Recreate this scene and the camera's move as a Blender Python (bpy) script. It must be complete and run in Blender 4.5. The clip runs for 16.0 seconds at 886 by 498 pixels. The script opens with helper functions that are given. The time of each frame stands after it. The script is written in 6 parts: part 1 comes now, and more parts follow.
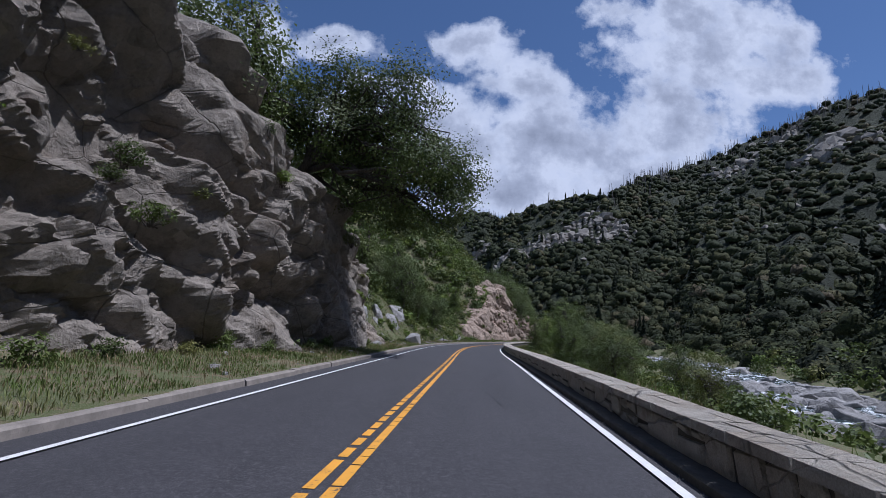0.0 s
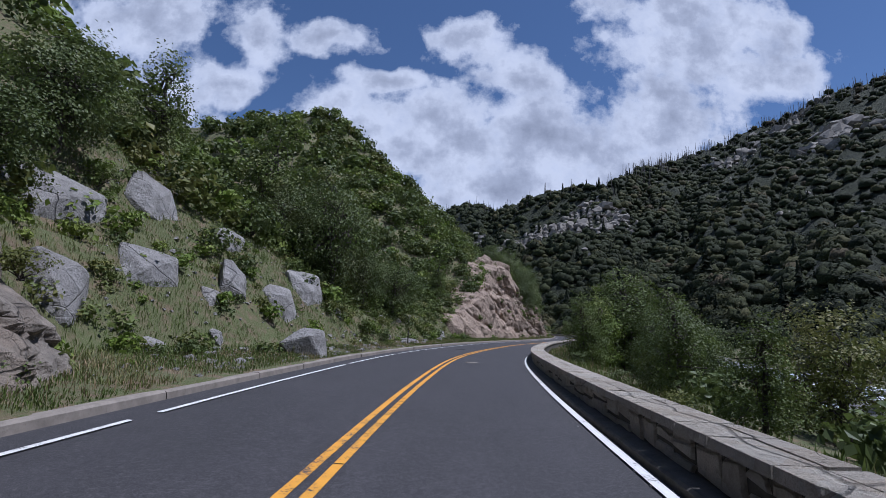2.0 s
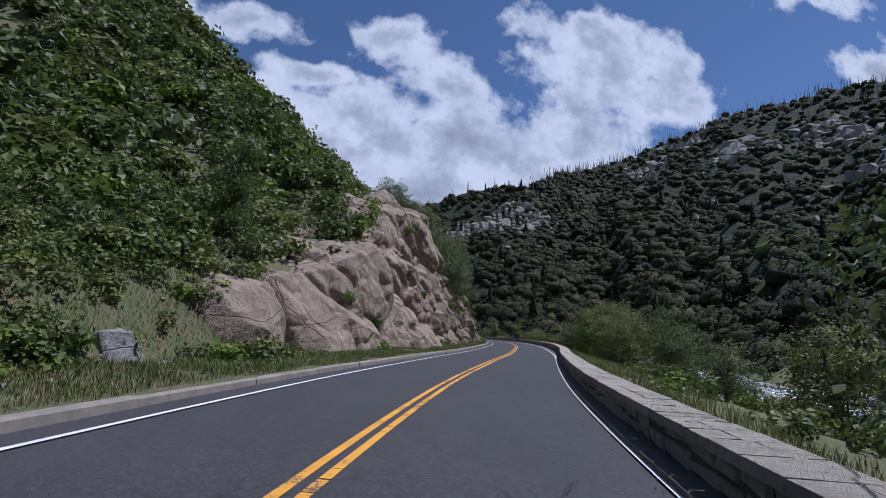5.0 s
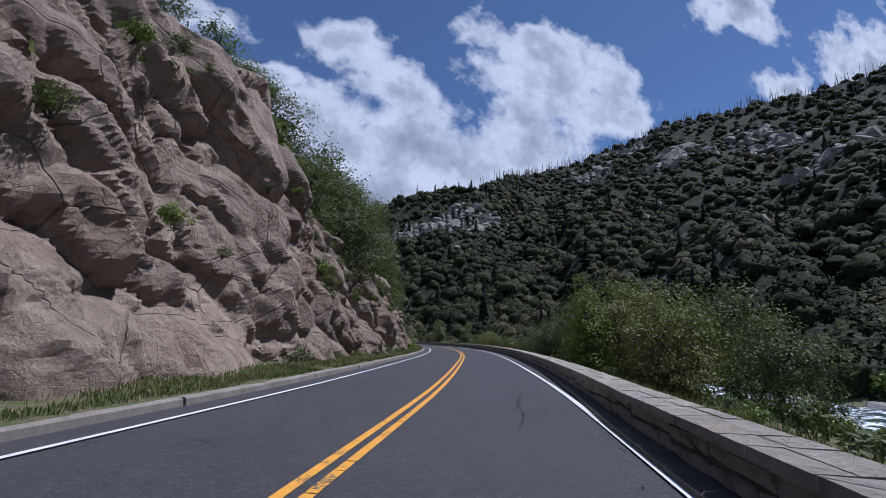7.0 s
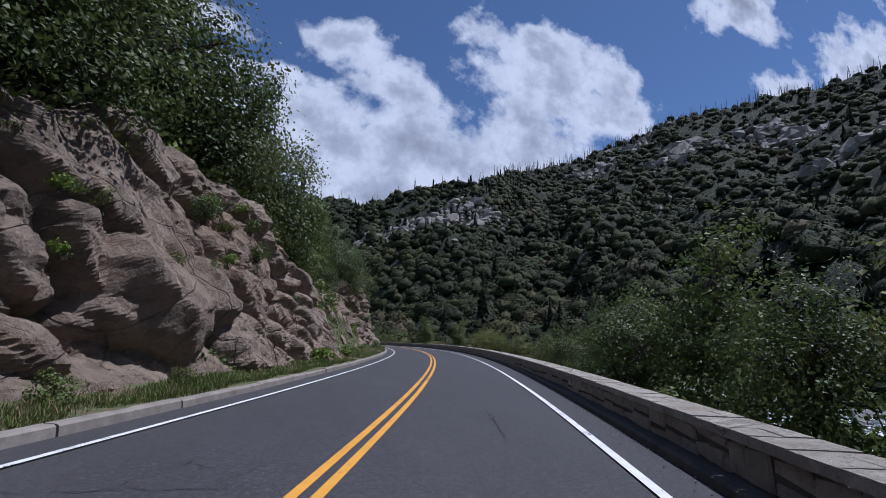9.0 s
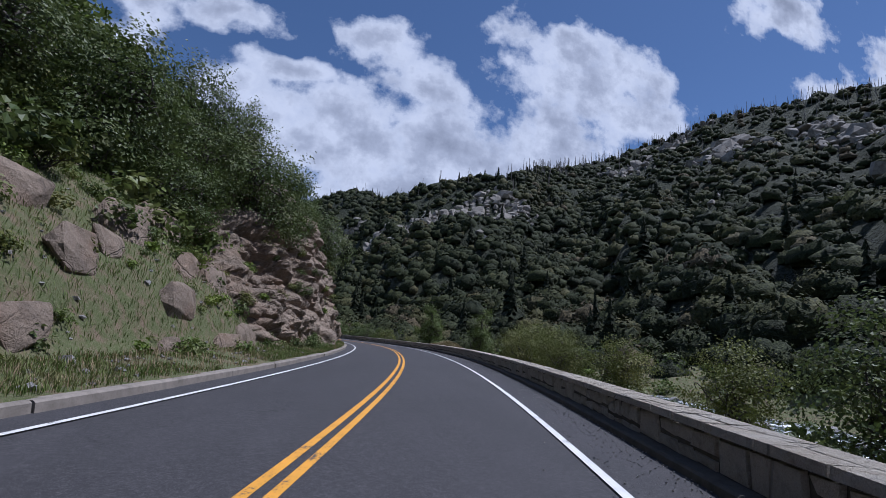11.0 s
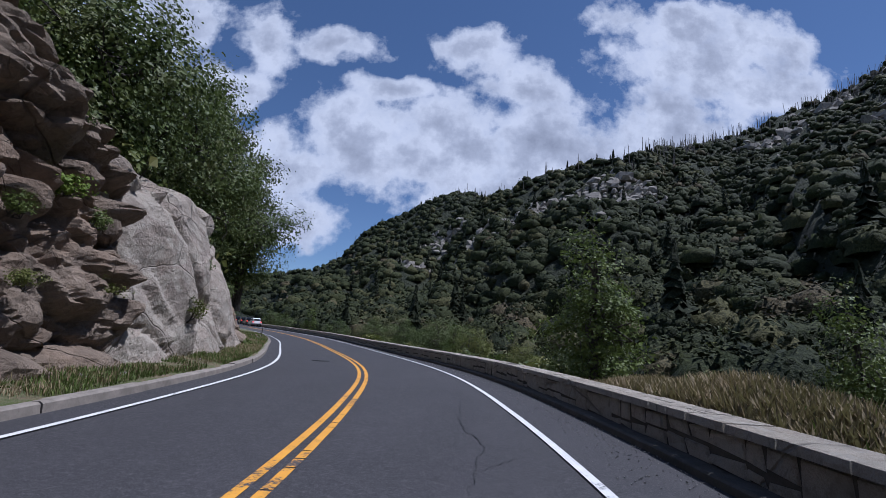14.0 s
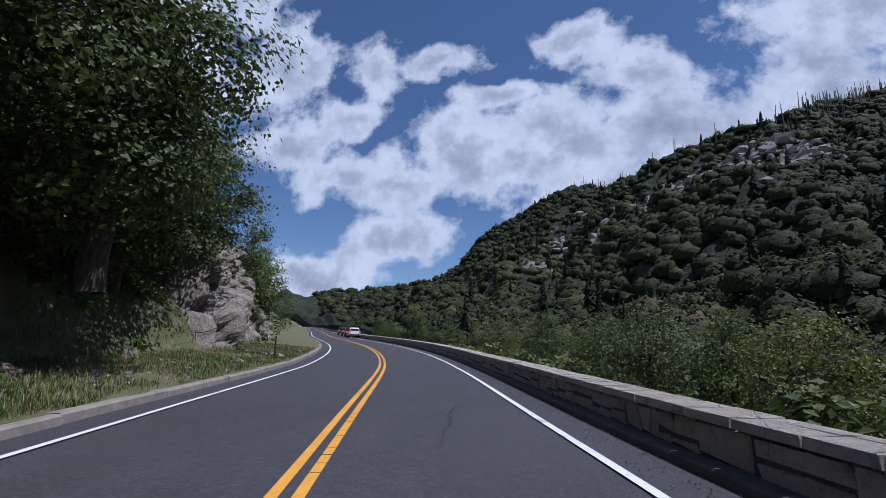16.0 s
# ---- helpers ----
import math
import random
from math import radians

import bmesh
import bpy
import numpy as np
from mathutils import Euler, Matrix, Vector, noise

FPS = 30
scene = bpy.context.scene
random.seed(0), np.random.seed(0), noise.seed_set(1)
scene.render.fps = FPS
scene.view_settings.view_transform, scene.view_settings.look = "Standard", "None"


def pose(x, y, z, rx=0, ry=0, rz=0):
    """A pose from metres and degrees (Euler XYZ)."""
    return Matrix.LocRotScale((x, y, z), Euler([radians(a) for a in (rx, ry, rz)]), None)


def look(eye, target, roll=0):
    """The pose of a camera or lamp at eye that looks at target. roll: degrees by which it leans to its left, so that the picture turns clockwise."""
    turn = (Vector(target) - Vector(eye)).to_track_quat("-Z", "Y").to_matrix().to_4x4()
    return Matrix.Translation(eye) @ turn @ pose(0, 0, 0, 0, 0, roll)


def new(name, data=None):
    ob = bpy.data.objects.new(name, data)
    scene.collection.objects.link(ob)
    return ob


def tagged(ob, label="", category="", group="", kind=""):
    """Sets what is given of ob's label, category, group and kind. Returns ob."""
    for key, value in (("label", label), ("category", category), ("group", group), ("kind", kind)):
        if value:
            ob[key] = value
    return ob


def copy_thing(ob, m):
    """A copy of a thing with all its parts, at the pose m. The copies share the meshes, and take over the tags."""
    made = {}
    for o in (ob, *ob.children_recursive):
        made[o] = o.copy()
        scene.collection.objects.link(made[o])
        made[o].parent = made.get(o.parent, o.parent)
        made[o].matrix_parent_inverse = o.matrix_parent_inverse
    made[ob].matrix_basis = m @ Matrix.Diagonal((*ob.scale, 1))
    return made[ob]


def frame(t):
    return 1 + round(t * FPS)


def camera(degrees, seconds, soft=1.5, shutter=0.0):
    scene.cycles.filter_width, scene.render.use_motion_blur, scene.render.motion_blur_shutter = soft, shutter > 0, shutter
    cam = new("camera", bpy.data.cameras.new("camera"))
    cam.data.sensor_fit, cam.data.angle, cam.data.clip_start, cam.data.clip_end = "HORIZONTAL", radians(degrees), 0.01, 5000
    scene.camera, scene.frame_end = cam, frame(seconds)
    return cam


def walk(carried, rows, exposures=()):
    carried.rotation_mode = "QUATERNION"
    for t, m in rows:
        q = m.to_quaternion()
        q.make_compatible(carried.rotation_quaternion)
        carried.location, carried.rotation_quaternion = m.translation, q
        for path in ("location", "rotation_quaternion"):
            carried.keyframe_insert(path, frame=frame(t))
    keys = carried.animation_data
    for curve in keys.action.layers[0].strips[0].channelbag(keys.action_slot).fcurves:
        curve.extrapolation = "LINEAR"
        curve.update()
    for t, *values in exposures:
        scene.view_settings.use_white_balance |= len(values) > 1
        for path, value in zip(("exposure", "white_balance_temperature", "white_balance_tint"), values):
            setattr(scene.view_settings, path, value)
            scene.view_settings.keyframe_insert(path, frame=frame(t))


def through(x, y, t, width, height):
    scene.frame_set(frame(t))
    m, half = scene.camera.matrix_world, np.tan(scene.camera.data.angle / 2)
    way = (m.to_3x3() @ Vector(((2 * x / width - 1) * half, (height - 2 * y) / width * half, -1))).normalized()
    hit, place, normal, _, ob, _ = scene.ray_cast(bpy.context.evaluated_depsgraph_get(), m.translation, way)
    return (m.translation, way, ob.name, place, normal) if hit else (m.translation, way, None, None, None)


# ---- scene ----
cam = camera(86.9, 16.0, soft=0.85)
PATH = [
    (0.0, 0.384, 4.823, 1.374, 100.10, -2.40, -0.01),
    (0.5, 0.921, 11.801, 1.416, 99.92, -2.49, -0.09),
    (1.0, 1.424, 18.631, 1.442, 99.77, -2.57, -0.23),
    (1.5, 1.856, 25.277, 1.451, 99.61, -2.50, -0.29),
    (2.0, 2.387, 31.639, 1.416, 99.50, -2.23, -0.66),
    (2.5, 2.857, 37.638, 1.355, 99.54, -2.11, -1.57),
    (3.0, 3.438, 43.373, 1.341, 99.59, -2.03, -2.79),
    (3.5, 4.186, 48.920, 1.338, 99.66, -2.04, -4.34),
    (4.0, 5.133, 54.325, 1.339, 99.73, -2.19, -6.16),
    (4.5, 6.284, 59.601, 1.331, 99.86, -2.46, -8.29),
    (5.0, 7.658, 64.816, 1.323, 100.12, -2.59, -10.56),
    (5.5, 9.259, 70.070, 1.317, 100.35, -2.46, -12.66),
    (6.0, 11.119, 75.400, 1.295, 100.55, -2.16, -14.44),
    (6.5, 13.224, 80.828, 1.258, 100.76, -1.83, -15.75),
    (7.0, 15.559, 86.344, 1.249, 100.98, -1.59, -16.51),
    (7.5, 17.974, 91.955, 1.289, 101.08, -1.45, -16.62),
    (8.0, 20.356, 97.672, 1.331, 101.08, -1.36, -16.59),
    (8.5, 22.616, 103.607, 1.334, 101.08, -1.58, -16.63),
    (9.0, 24.853, 109.741, 1.374, 100.98, -1.85, -16.60),
    (9.5, 27.110, 116.044, 1.388, 100.93, -2.39, -16.13),
    (10.0, 29.420, 122.516, 1.378, 100.86, -3.09, -15.59),
    (10.5, 31.627, 129.197, 1.364, 100.80, -3.82, -14.93),
    (11.0, 33.673, 136.071, 1.357, 100.76, -4.40, -14.06),
    (11.5, 35.568, 143.072, 1.366, 100.75, -4.69, -12.89),
    (12.0, 37.288, 150.107, 1.379, 100.74, -4.74, -11.28),
    (12.5, 38.696, 157.099, 1.406, 100.70, -4.63, -9.23),
    (13.0, 39.841, 164.023, 1.404, 100.55, -4.51, -6.82),
    (13.5, 40.684, 170.819, 1.401, 100.49, -4.08, -3.87),
    (14.0, 41.093, 177.428, 1.404, 100.47, -3.64, -0.55),
    (14.5, 41.004, 183.759, 1.394, 100.45, -3.18, 3.05),
    (15.0, 40.411, 189.704, 1.381, 100.49, -2.57, 6.84),
    (15.5, 39.409, 195.228, 1.358, 100.51, -1.88, 10.63),
    (16.0, 37.968, 200.312, 1.341, 100.59, -1.32, 14.28),
]
walk(cam, [(t, pose(*p)) for t, *p in PATH], exposures=[(0.0, 0.0, 5250, 17), (16.0, 0.0, 5250, 17)])

# ---- sky, sun ----
SUN_EL, SUN_AZ = 66.0, 90.0      # degrees above the horizon; degrees to the right of +y
world = bpy.data.worlds.new("sky")
scene.world = world
world.use_nodes = True


class Nodes:
    """Short hand for a node tree."""

    def __init__(self, tree):
        self.t = tree
        tree.nodes.clear()

    def n(self, kind, **values):
        node = self.t.nodes.new(kind)
        for key, v in values.items():
            if key == "op":
                node.operation = v
            elif key == "sky":
                node.sky_type = v
            elif key == "blend":
                node.blend_type = v
            elif key == "data":
                node.data_type = v
        return node

    def link(self, a, b):
        self.t.links.new(a, b)

    def put(self, socket, v):
        if isinstance(v, bpy.types.NodeSocket):
            self.link(v, socket)
        elif v is not None:
            socket.default_value = v

    def math(self, op, a, b=None, c=None):
        m = self.n("ShaderNodeMath", op=op)
        for s, v in zip(m.inputs, (a, b, c)):
            self.put(s, v)
        return m.outputs[0]

    def vmath(self, op, a, b=None):
        m = self.n("ShaderNodeVectorMath", op=op)
        self.put(m.inputs[0], a)
        if b is not None:
            self.put(m.inputs[1], b)
        return m.outputs[1] if op in ("LENGTH", "DOT_PRODUCT", "DISTANCE") else m.outputs[0]

    def noise(self, vec, scale, detail=4.0, rough=0.55, distort=0.0):
        m = self.n("ShaderNodeTexNoise")
        self.put(m.inputs["Vector"], vec)
        m.inputs["Scale"].default_value = scale
        m.inputs["Detail"].default_value = detail
        m.inputs["Roughness"].default_value = rough
        m.inputs["Distortion"].default_value = distort
        return m.outputs["Fac"]

    def ramp(self, fac, stops):
        m = self.n("ShaderNodeValToRGB")
        self.put(m.inputs[0], fac)
        el = m.color_ramp.elements
        while len(el) < len(stops):
            el.new(0.5)
        for e, (p, c) in zip(el, stops):
            e.position = p
            e.color = (c, c, c, 1) if isinstance(c, (int, float)) else (*c, 1)
        return m.outputs[0]

    def mix(self, fac, a, b, blend="MIX"):
        m = self.n("ShaderNodeMix", data="RGBA", blend=blend)
        self.put(m.inputs[0], fac)
        for s, v in ((m.inputs[6], a), (m.inputs[7], b)):
            self.put(s, v if isinstance(v, bpy.types.NodeSocket) else (*v, 1))
        return m.outputs[2]


def build_sky():
    k = Nodes(world.node_tree)
    sky = k.n("ShaderNodeTexSky", sky="NISHITA")
    sky.sun_disc = False
    sky.sun_elevation, sky.sun_rotation = radians(SUN_EL), radians(SUN_AZ)
    sky.altitude, sky.dust_density, sky.air_density, sky.ozone_density = 1200, 0.3, 1.0, 2.0
    way = k.n("ShaderNodeTexCoord").outputs["Generated"]
    part = k.n("ShaderNodeSeparateXYZ")
    k.link(way, part.inputs[0])
    # cloud layer: plane coordinates round the +y direction, kept sane behind
    deep = k.math("MAXIMUM", k.math("ABSOLUTE", part.outputs[1]), 0.25)
    flat = k.n("ShaderNodeCombineXYZ")
    k.link(k.math("DIVIDE", part.outputs[0], deep), flat.inputs[0])
    k.link(k.math("DIVIDE", part.outputs[2], deep), flat.inputs[1])
    k.link(k.math("MULTIPLY", k.math("LESS_THAN", part.outputs[1], 0.0), 9.0), flat.inputs[2])
    uv = flat.outputs[0]
    warp = k.n("ShaderNodeTexNoise")
    k.link(uv, warp.inputs["Vector"])
    warp.inputs["Scale"].default_value, warp.inputs["Detail"].default_value = 5.0, 3.0
    bent = k.vmath("ADD", uv, k.vmath("SCALE", k.vmath("SUBTRACT", warp.outputs["Color"], (0.5, 0.5, 0.5))))
    bent.node.inputs[1].links[0].from_node.inputs["Scale"].default_value = 0.16
    # the cumulus banks of the day: centre u, v, half width, half height
    banks = CLOUDS
    mass = None
    for u, v, a, b in banks:
        d = k.vmath("LENGTH", k.vmath("MULTIPLY", k.vmath("SUBTRACT", bent, (u, v, 0)), (1 / a, 1 / b, 0)))
        d = k.math("SUBTRACT", 1.0, d)
        mass = d if mass is None else k.math("SMOOTH_MAX", mass, d, 0.25)
    mass = k.math("MAXIMUM", mass, -0.75)
    fine = k.noise(uv, 7.0, 9.0, 0.62)
    total = k.math("ADD", k.math("ADD", mass, 0.22), k.math("MULTIPLY", k.math("SUBTRACT", fine, 0.5), 3.0))
    cover = k.ramp(total, [(0.0, 0.0), (0.16, 0.30), (0.42, 0.85), (0.7, 1.0)])
    # light tops and grey hearts and undersides
    puff = k.noise(k.vmath("ADD", uv, (0.03, 0.05, 0)), 9.0, 7.0, 0.6)
    deepness = k.math("ADD", k.math("MULTIPLY", total, 0.55), k.math("MULTIPLY", k.math("SUBTRACT", puff, 0.5), 1.5))
    tone = k.ramp(deepness, [(0.0, (0.95, 0.96, 1.0)), (0.28, (0.92, 0.93, 0.96)), (0.58, (0.62, 0.64, 0.70)), (0.95, (0.42, 0.44, 0.50))])
    cloud = k.n("ShaderNodeVectorMath", op="SCALE")
    k.link(tone, cloud.inputs[0])
    cloud.inputs["Scale"].default_value = CLOUD_LIGHT
    out = k.n("ShaderNodeOutputWorld")
    bg = k.n("ShaderNodeBackground")
    m = k.mix(cover, (0, 0, 0), (0, 0, 0))
    k.link(sky.outputs[0], m.node.inputs[6])
    k.link(cloud.outputs[0], m.node.inputs[7])
    k.link(m, bg.inputs[0])
    bg.inputs[1].default_value = SKY_STRENGTH
    k.link(bg.outputs[0], out.inputs[0])


CLOUD_LIGHT, SKY_STRENGTH = 9.2, 0.074
CLOUDS = [(0.26, 0.44, 0.32, 0.14), (0.0, 0.42, 0.24, 0.13), (0.50, 0.48, 0.18, 0.11), (0.14, 0.32, 0.28, 0.09), (-0.22, 0.43, 0.14, 0.11), (0.40, 0.36, 0.24, 0.10), (0.05, 0.66, 0.10, 0.05),
          (0.17, 0.59, 0.11, 0.06), (0.62, 0.68, 0.22, 0.11), (0.50, 0.78, 0.15, 0.07), (0.74, 0.60, 0.15, 0.07), (-0.13, 0.57, 0.10, 0.04), (-0.27, 0.67, 0.11, 0.04), (-0.44, 0.66, 0.08, 0.07), (-0.50, 0.55, 0.08, 0.06)]
CLOUDS += [(-0.70, 0.70, 0.13, 0.15), (-0.70, 0.48, 0.15, 0.06), (-0.50, 0.39, 0.17, 0.07), (-0.36, 0.34, 0.16, 0.07), (-0.58, 0.14, 0.20, 0.06), (-0.39, 0.21, 0.15, 0.05), (1.24, 1.05, 0.16, 0.09), (1.44, 0.80, 0.13, 0.07),
          (1.84, 0.98, 0.26, 0.15), (2.4, 1.1, 0.5, 0.3), (-1.2, 0.8, 0.4, 0.3)]
build_sky()
sun = new("sun", bpy.data.lights.new("sun", "SUN"))
sun.data.energy, sun.data.angle, sun.data.color = 5.0, radians(0.6), (1.0, 0.94, 0.85)
_a, _e = radians(SUN_AZ), radians(SUN_EL)
sun.matrix_world = look((0, 0, 80), (-math.sin(_a) * math.cos(_e) * 50, -math.cos(_a) * math.cos(_e) * 50, 80 - math.sin(_e) * 50))


# ---- materials ----
def material(name, build, rough=0.8, metal=0.0, spec=0.4):
    m = bpy.data.materials.new(name)
    m.use_nodes = True
    k = Nodes(m.node_tree)
    out, bsdf = k.n("ShaderNodeOutputMaterial"), k.n("ShaderNodeBsdfPrincipled")
    k.link(bsdf.outputs[0], out.inputs[0])
    bsdf.inputs["Roughness"].default_value, bsdf.inputs["Metallic"].default_value = rough, metal
    bsdf.inputs["Specular IOR Level"].default_value = spec
    k.pos = k.n("ShaderNodeNewGeometry").outputs["Position"]
    build(k, bsdf)
    return m


def relief(k, bsdf, height, strength, distance):
    b = k.n("ShaderNodeBump")
    k.put(b.inputs["Height"], height)
    b.inputs["Strength"].default_value, b.inputs["Distance"].default_value = strength, distance
    k.link(b.outputs[0], bsdf.inputs["Normal"])


def asphalt(k, b):
    big, mid, grit = k.noise(k.pos, 0.22, 4, 0.6), k.noise(k.pos, 2.5, 5, 0.6), k.noise(k.pos, 90, 3, 0.7)
    c = k.mix(k.ramp(big, [(0.35, 0.0), (0.7, 1.0)]), (0.025, 0.0235, 0.0265), (0.034, 0.0315, 0.0355))
    c = k.mix(k.ramp(mid, [(0.45, 0.0), (0.75, 0.6)]), c, (0.038, 0.036, 0.039))
    speck = k.noise(k.pos, 17, 7, 0.85)
    lane = k.noise(k.vmath("MULTIPLY", k.pos, (0.9, 0.16, 1.0)), 1.4, 5, 0.65)
    c = k.mix(k.ramp(lane, [(0.40, 0.55), (0.56, 0.0)]), c, (0.022, 0.021, 0.023))
    c = k.mix(k.ramp(grit, [(0.52, 0.0), (0.68, 0.7)]), c, (0.13, 0.125, 0.13))
    c = k.mix(k.ramp(speck, [(0.54, 0.0), (0.66, 0.75)]), c, (0.105, 0.10, 0.10))
    c = k.mix(k.ramp(speck, [(0.34, 0.8), (0.46, 0.0)]), c, (0.014, 0.013, 0.015))
    # fine crazing, in patches only
    web = k.n("ShaderNodeTexVoronoi")
    web.feature = "DISTANCE_TO_EDGE"
    web.inputs["Scale"].default_value = 1.3
    warp = k.n("ShaderNodeTexNoise")
    k.link(k.pos, warp.inputs["Vector"])
    warp.inputs["Scale"].default_value = 2.0
    k.link(k.vmath("ADD", k.pos, k.vmath("MULTIPLY", warp.outputs["Color"], (0.8, 0.8, 0.0))), web.inputs["Vector"])
    line = k.math("MULTIPLY", k.ramp(web.outputs["Distance"], [(0.004, 1.0), (0.012, 0.0)]), k.ramp(k.noise(k.pos, 0.30, 2), [(0.56, 0.0), (0.66, 0.8)]))
    c = k.mix(line, c, (0.010, 0.010, 0.011))
    k.link(c, b.inputs["Base Color"])
    relief(k, b, grit, 0.35, 0.01)


def granite(light, dark, stain, veins=0.5):
    def build(k, b):
        big, mid, fine, grain = (k.noise(k.pos, 0.35, 5, 0.6, 0.6), k.noise(k.pos, 1.6, 7, 0.65, 0.3), k.noise(k.pos, 9, 8, 0.7), k.noise(k.pos, 70, 3, 0.7))
        c = k.mix(k.ramp(mid, [(0.32, 0.0), (0.68, 1.0)]), dark, light)
        c = k.mix(k.ramp(big, [(0.50, 0.0), (0.66, veins)]), c, stain)
        c = k.mix(k.ramp(fine, [(0.52, 0.0), (0.70, 0.75)]), c, tuple(v * 0.38 for v in dark))
        c = k.mix(k.ramp(fine, [(0.30, 0.55), (0.42, 0.0)]), c, tuple(min(0.5, v * 1.35) for v in light))
        c = k.mix(k.ramp(grain, [(0.42, 0.0), (0.72, 0.65)]), c, tuple(v * 0.42 for v in dark))
        warp = k.n("ShaderNodeTexNoise")
        k.link(k.pos, warp.inputs["Vector"])
        warp.inputs["Scale"].default_value, warp.inputs["Detail"].default_value = 0.9, 5.0
        bent = k.vmath("ADD", k.pos, k.vmath("MULTIPLY", warp.outputs["Color"], (0.35, 0.35, 0.35)))
        joint = None
        for stretch, wide in (((0.24, 0.30, 0.40), 0.007), ((0.9, 1.1, 1.3), 0.011)):
            web = k.n("ShaderNodeTexVoronoi")
            web.feature = "DISTANCE_TO_EDGE"
            web.inputs["Scale"].default_value = 1.0
            k.link(k.vmath("MULTIPLY", bent, stretch), web.inputs["Vector"])
            line = k.ramp(web.outputs["Distance"], [(wide * 0.35, 1.0), (wide, 0.0)])
            joint = line if joint is None else k.math("MAXIMUM", joint, k.math("MULTIPLY", line, k.ramp(big, [(0.46, 0.0), (0.60, 0.45)])))
        c = k.mix(k.math("MULTIPLY", joint, 0.52), c, tuple(v * 0.18 for v in dark))
        var = k.n("ShaderNodeObjectInfo").outputs["Random"]
        c = k.mix(k.math("MULTIPLY", var, 0.28), c, tuple(v * 0.55 for v in dark))
        k.link(c, b.inputs["Base Color"])
        chips = k.n("ShaderNodeTexVoronoi")
        chips.inputs["Scale"].default_value = 1.0
        k.link(k.vmath("MULTIPLY", bent, (2.1, 2.1, 2.9)), chips.inputs["Vector"])
        chip = k.n("ShaderNodeSeparateColor")
        k.link(chips.outputs["Color"], chip.inputs[0])
        c = k.mix(k.math("MULTIPLY", chip.outputs[0], 0.38), c, tuple(v * 0.62 for v in dark))
        c = k.mix(k.math("MULTIPLY", chip.outputs[1], 0.22), c, tuple(min(0.6, v * 1.3) for v in light))
        k.link(c, b.inputs["Base Color"])
        h = k.math("ADD", k.math("MULTIPLY", mid, 0.6), k.math("ADD", k.math("MULTIPLY", fine, 0.9), k.math("MULTIPLY", grain, 0.14)))
        h = k.math("ADD", h, k.math("MULTIPLY", chips.outputs["Distance"], 0.5))
        relief(k, b, k.math("SUBTRACT", h, k.math("MULTIPLY", joint, 0.6)), 1.0, 0.14)
    return build


def soil(k, b):
    big, mid, fine = k.noise(k.pos, 0.3, 4, 0.6), k.noise(k.pos, 2.2, 6, 0.65), k.noise(k.pos, 24, 5, 0.7)
    c = k.mix(k.ramp(mid, [(0.36, 0.0), (0.54, 1.0)]), (0.150, 0.108, 0.068), (0.080, 0.096, 0.032))
    c = k.mix(k.ramp(big, [(0.52, 0.0), (0.66, 0.7)]), c, (0.085, 0.100, 0.036))
    c = k.mix(k.ramp(fine, [(0.5, 0.0), (0.7, 0.7)]), c, (0.22, 0.175, 0.125))
    k.link(c, b.inputs["Base Color"])
    relief(k, b, k.math("ADD", mid, k.math("MULTIPLY", fine, 0.5)), 0.8, 0.12)


def far_slope(k, b):
    big, mid, fine = k.noise(k.pos, 0.012, 6, 0.62, 0.4), k.noise(k.pos, 0.07, 6, 0.65), k.noise(k.pos, 0.45, 5, 0.7)
    # near-black greens put the shade between the scrub crowns into the ground colour
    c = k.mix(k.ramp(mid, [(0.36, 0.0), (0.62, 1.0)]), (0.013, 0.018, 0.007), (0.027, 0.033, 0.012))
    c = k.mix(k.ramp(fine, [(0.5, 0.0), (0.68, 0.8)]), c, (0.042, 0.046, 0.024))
    rock = k.math("MULTIPLY", k.ramp(big, [(0.60, 0.0), (0.67, 1.0)]), k.ramp(k.noise(k.pos, 0.11, 6, 0.7), [(0.47, 0.0), (0.54, 1.0)]))
    c = k.mix(k.math("MULTIPLY", rock, 0.6), c, (0.120, 0.108, 0.088))
    k.link(c, b.inputs["Base Color"])
    relief(k, b, k.math("ADD", mid, fine), 1.0, 4.0)


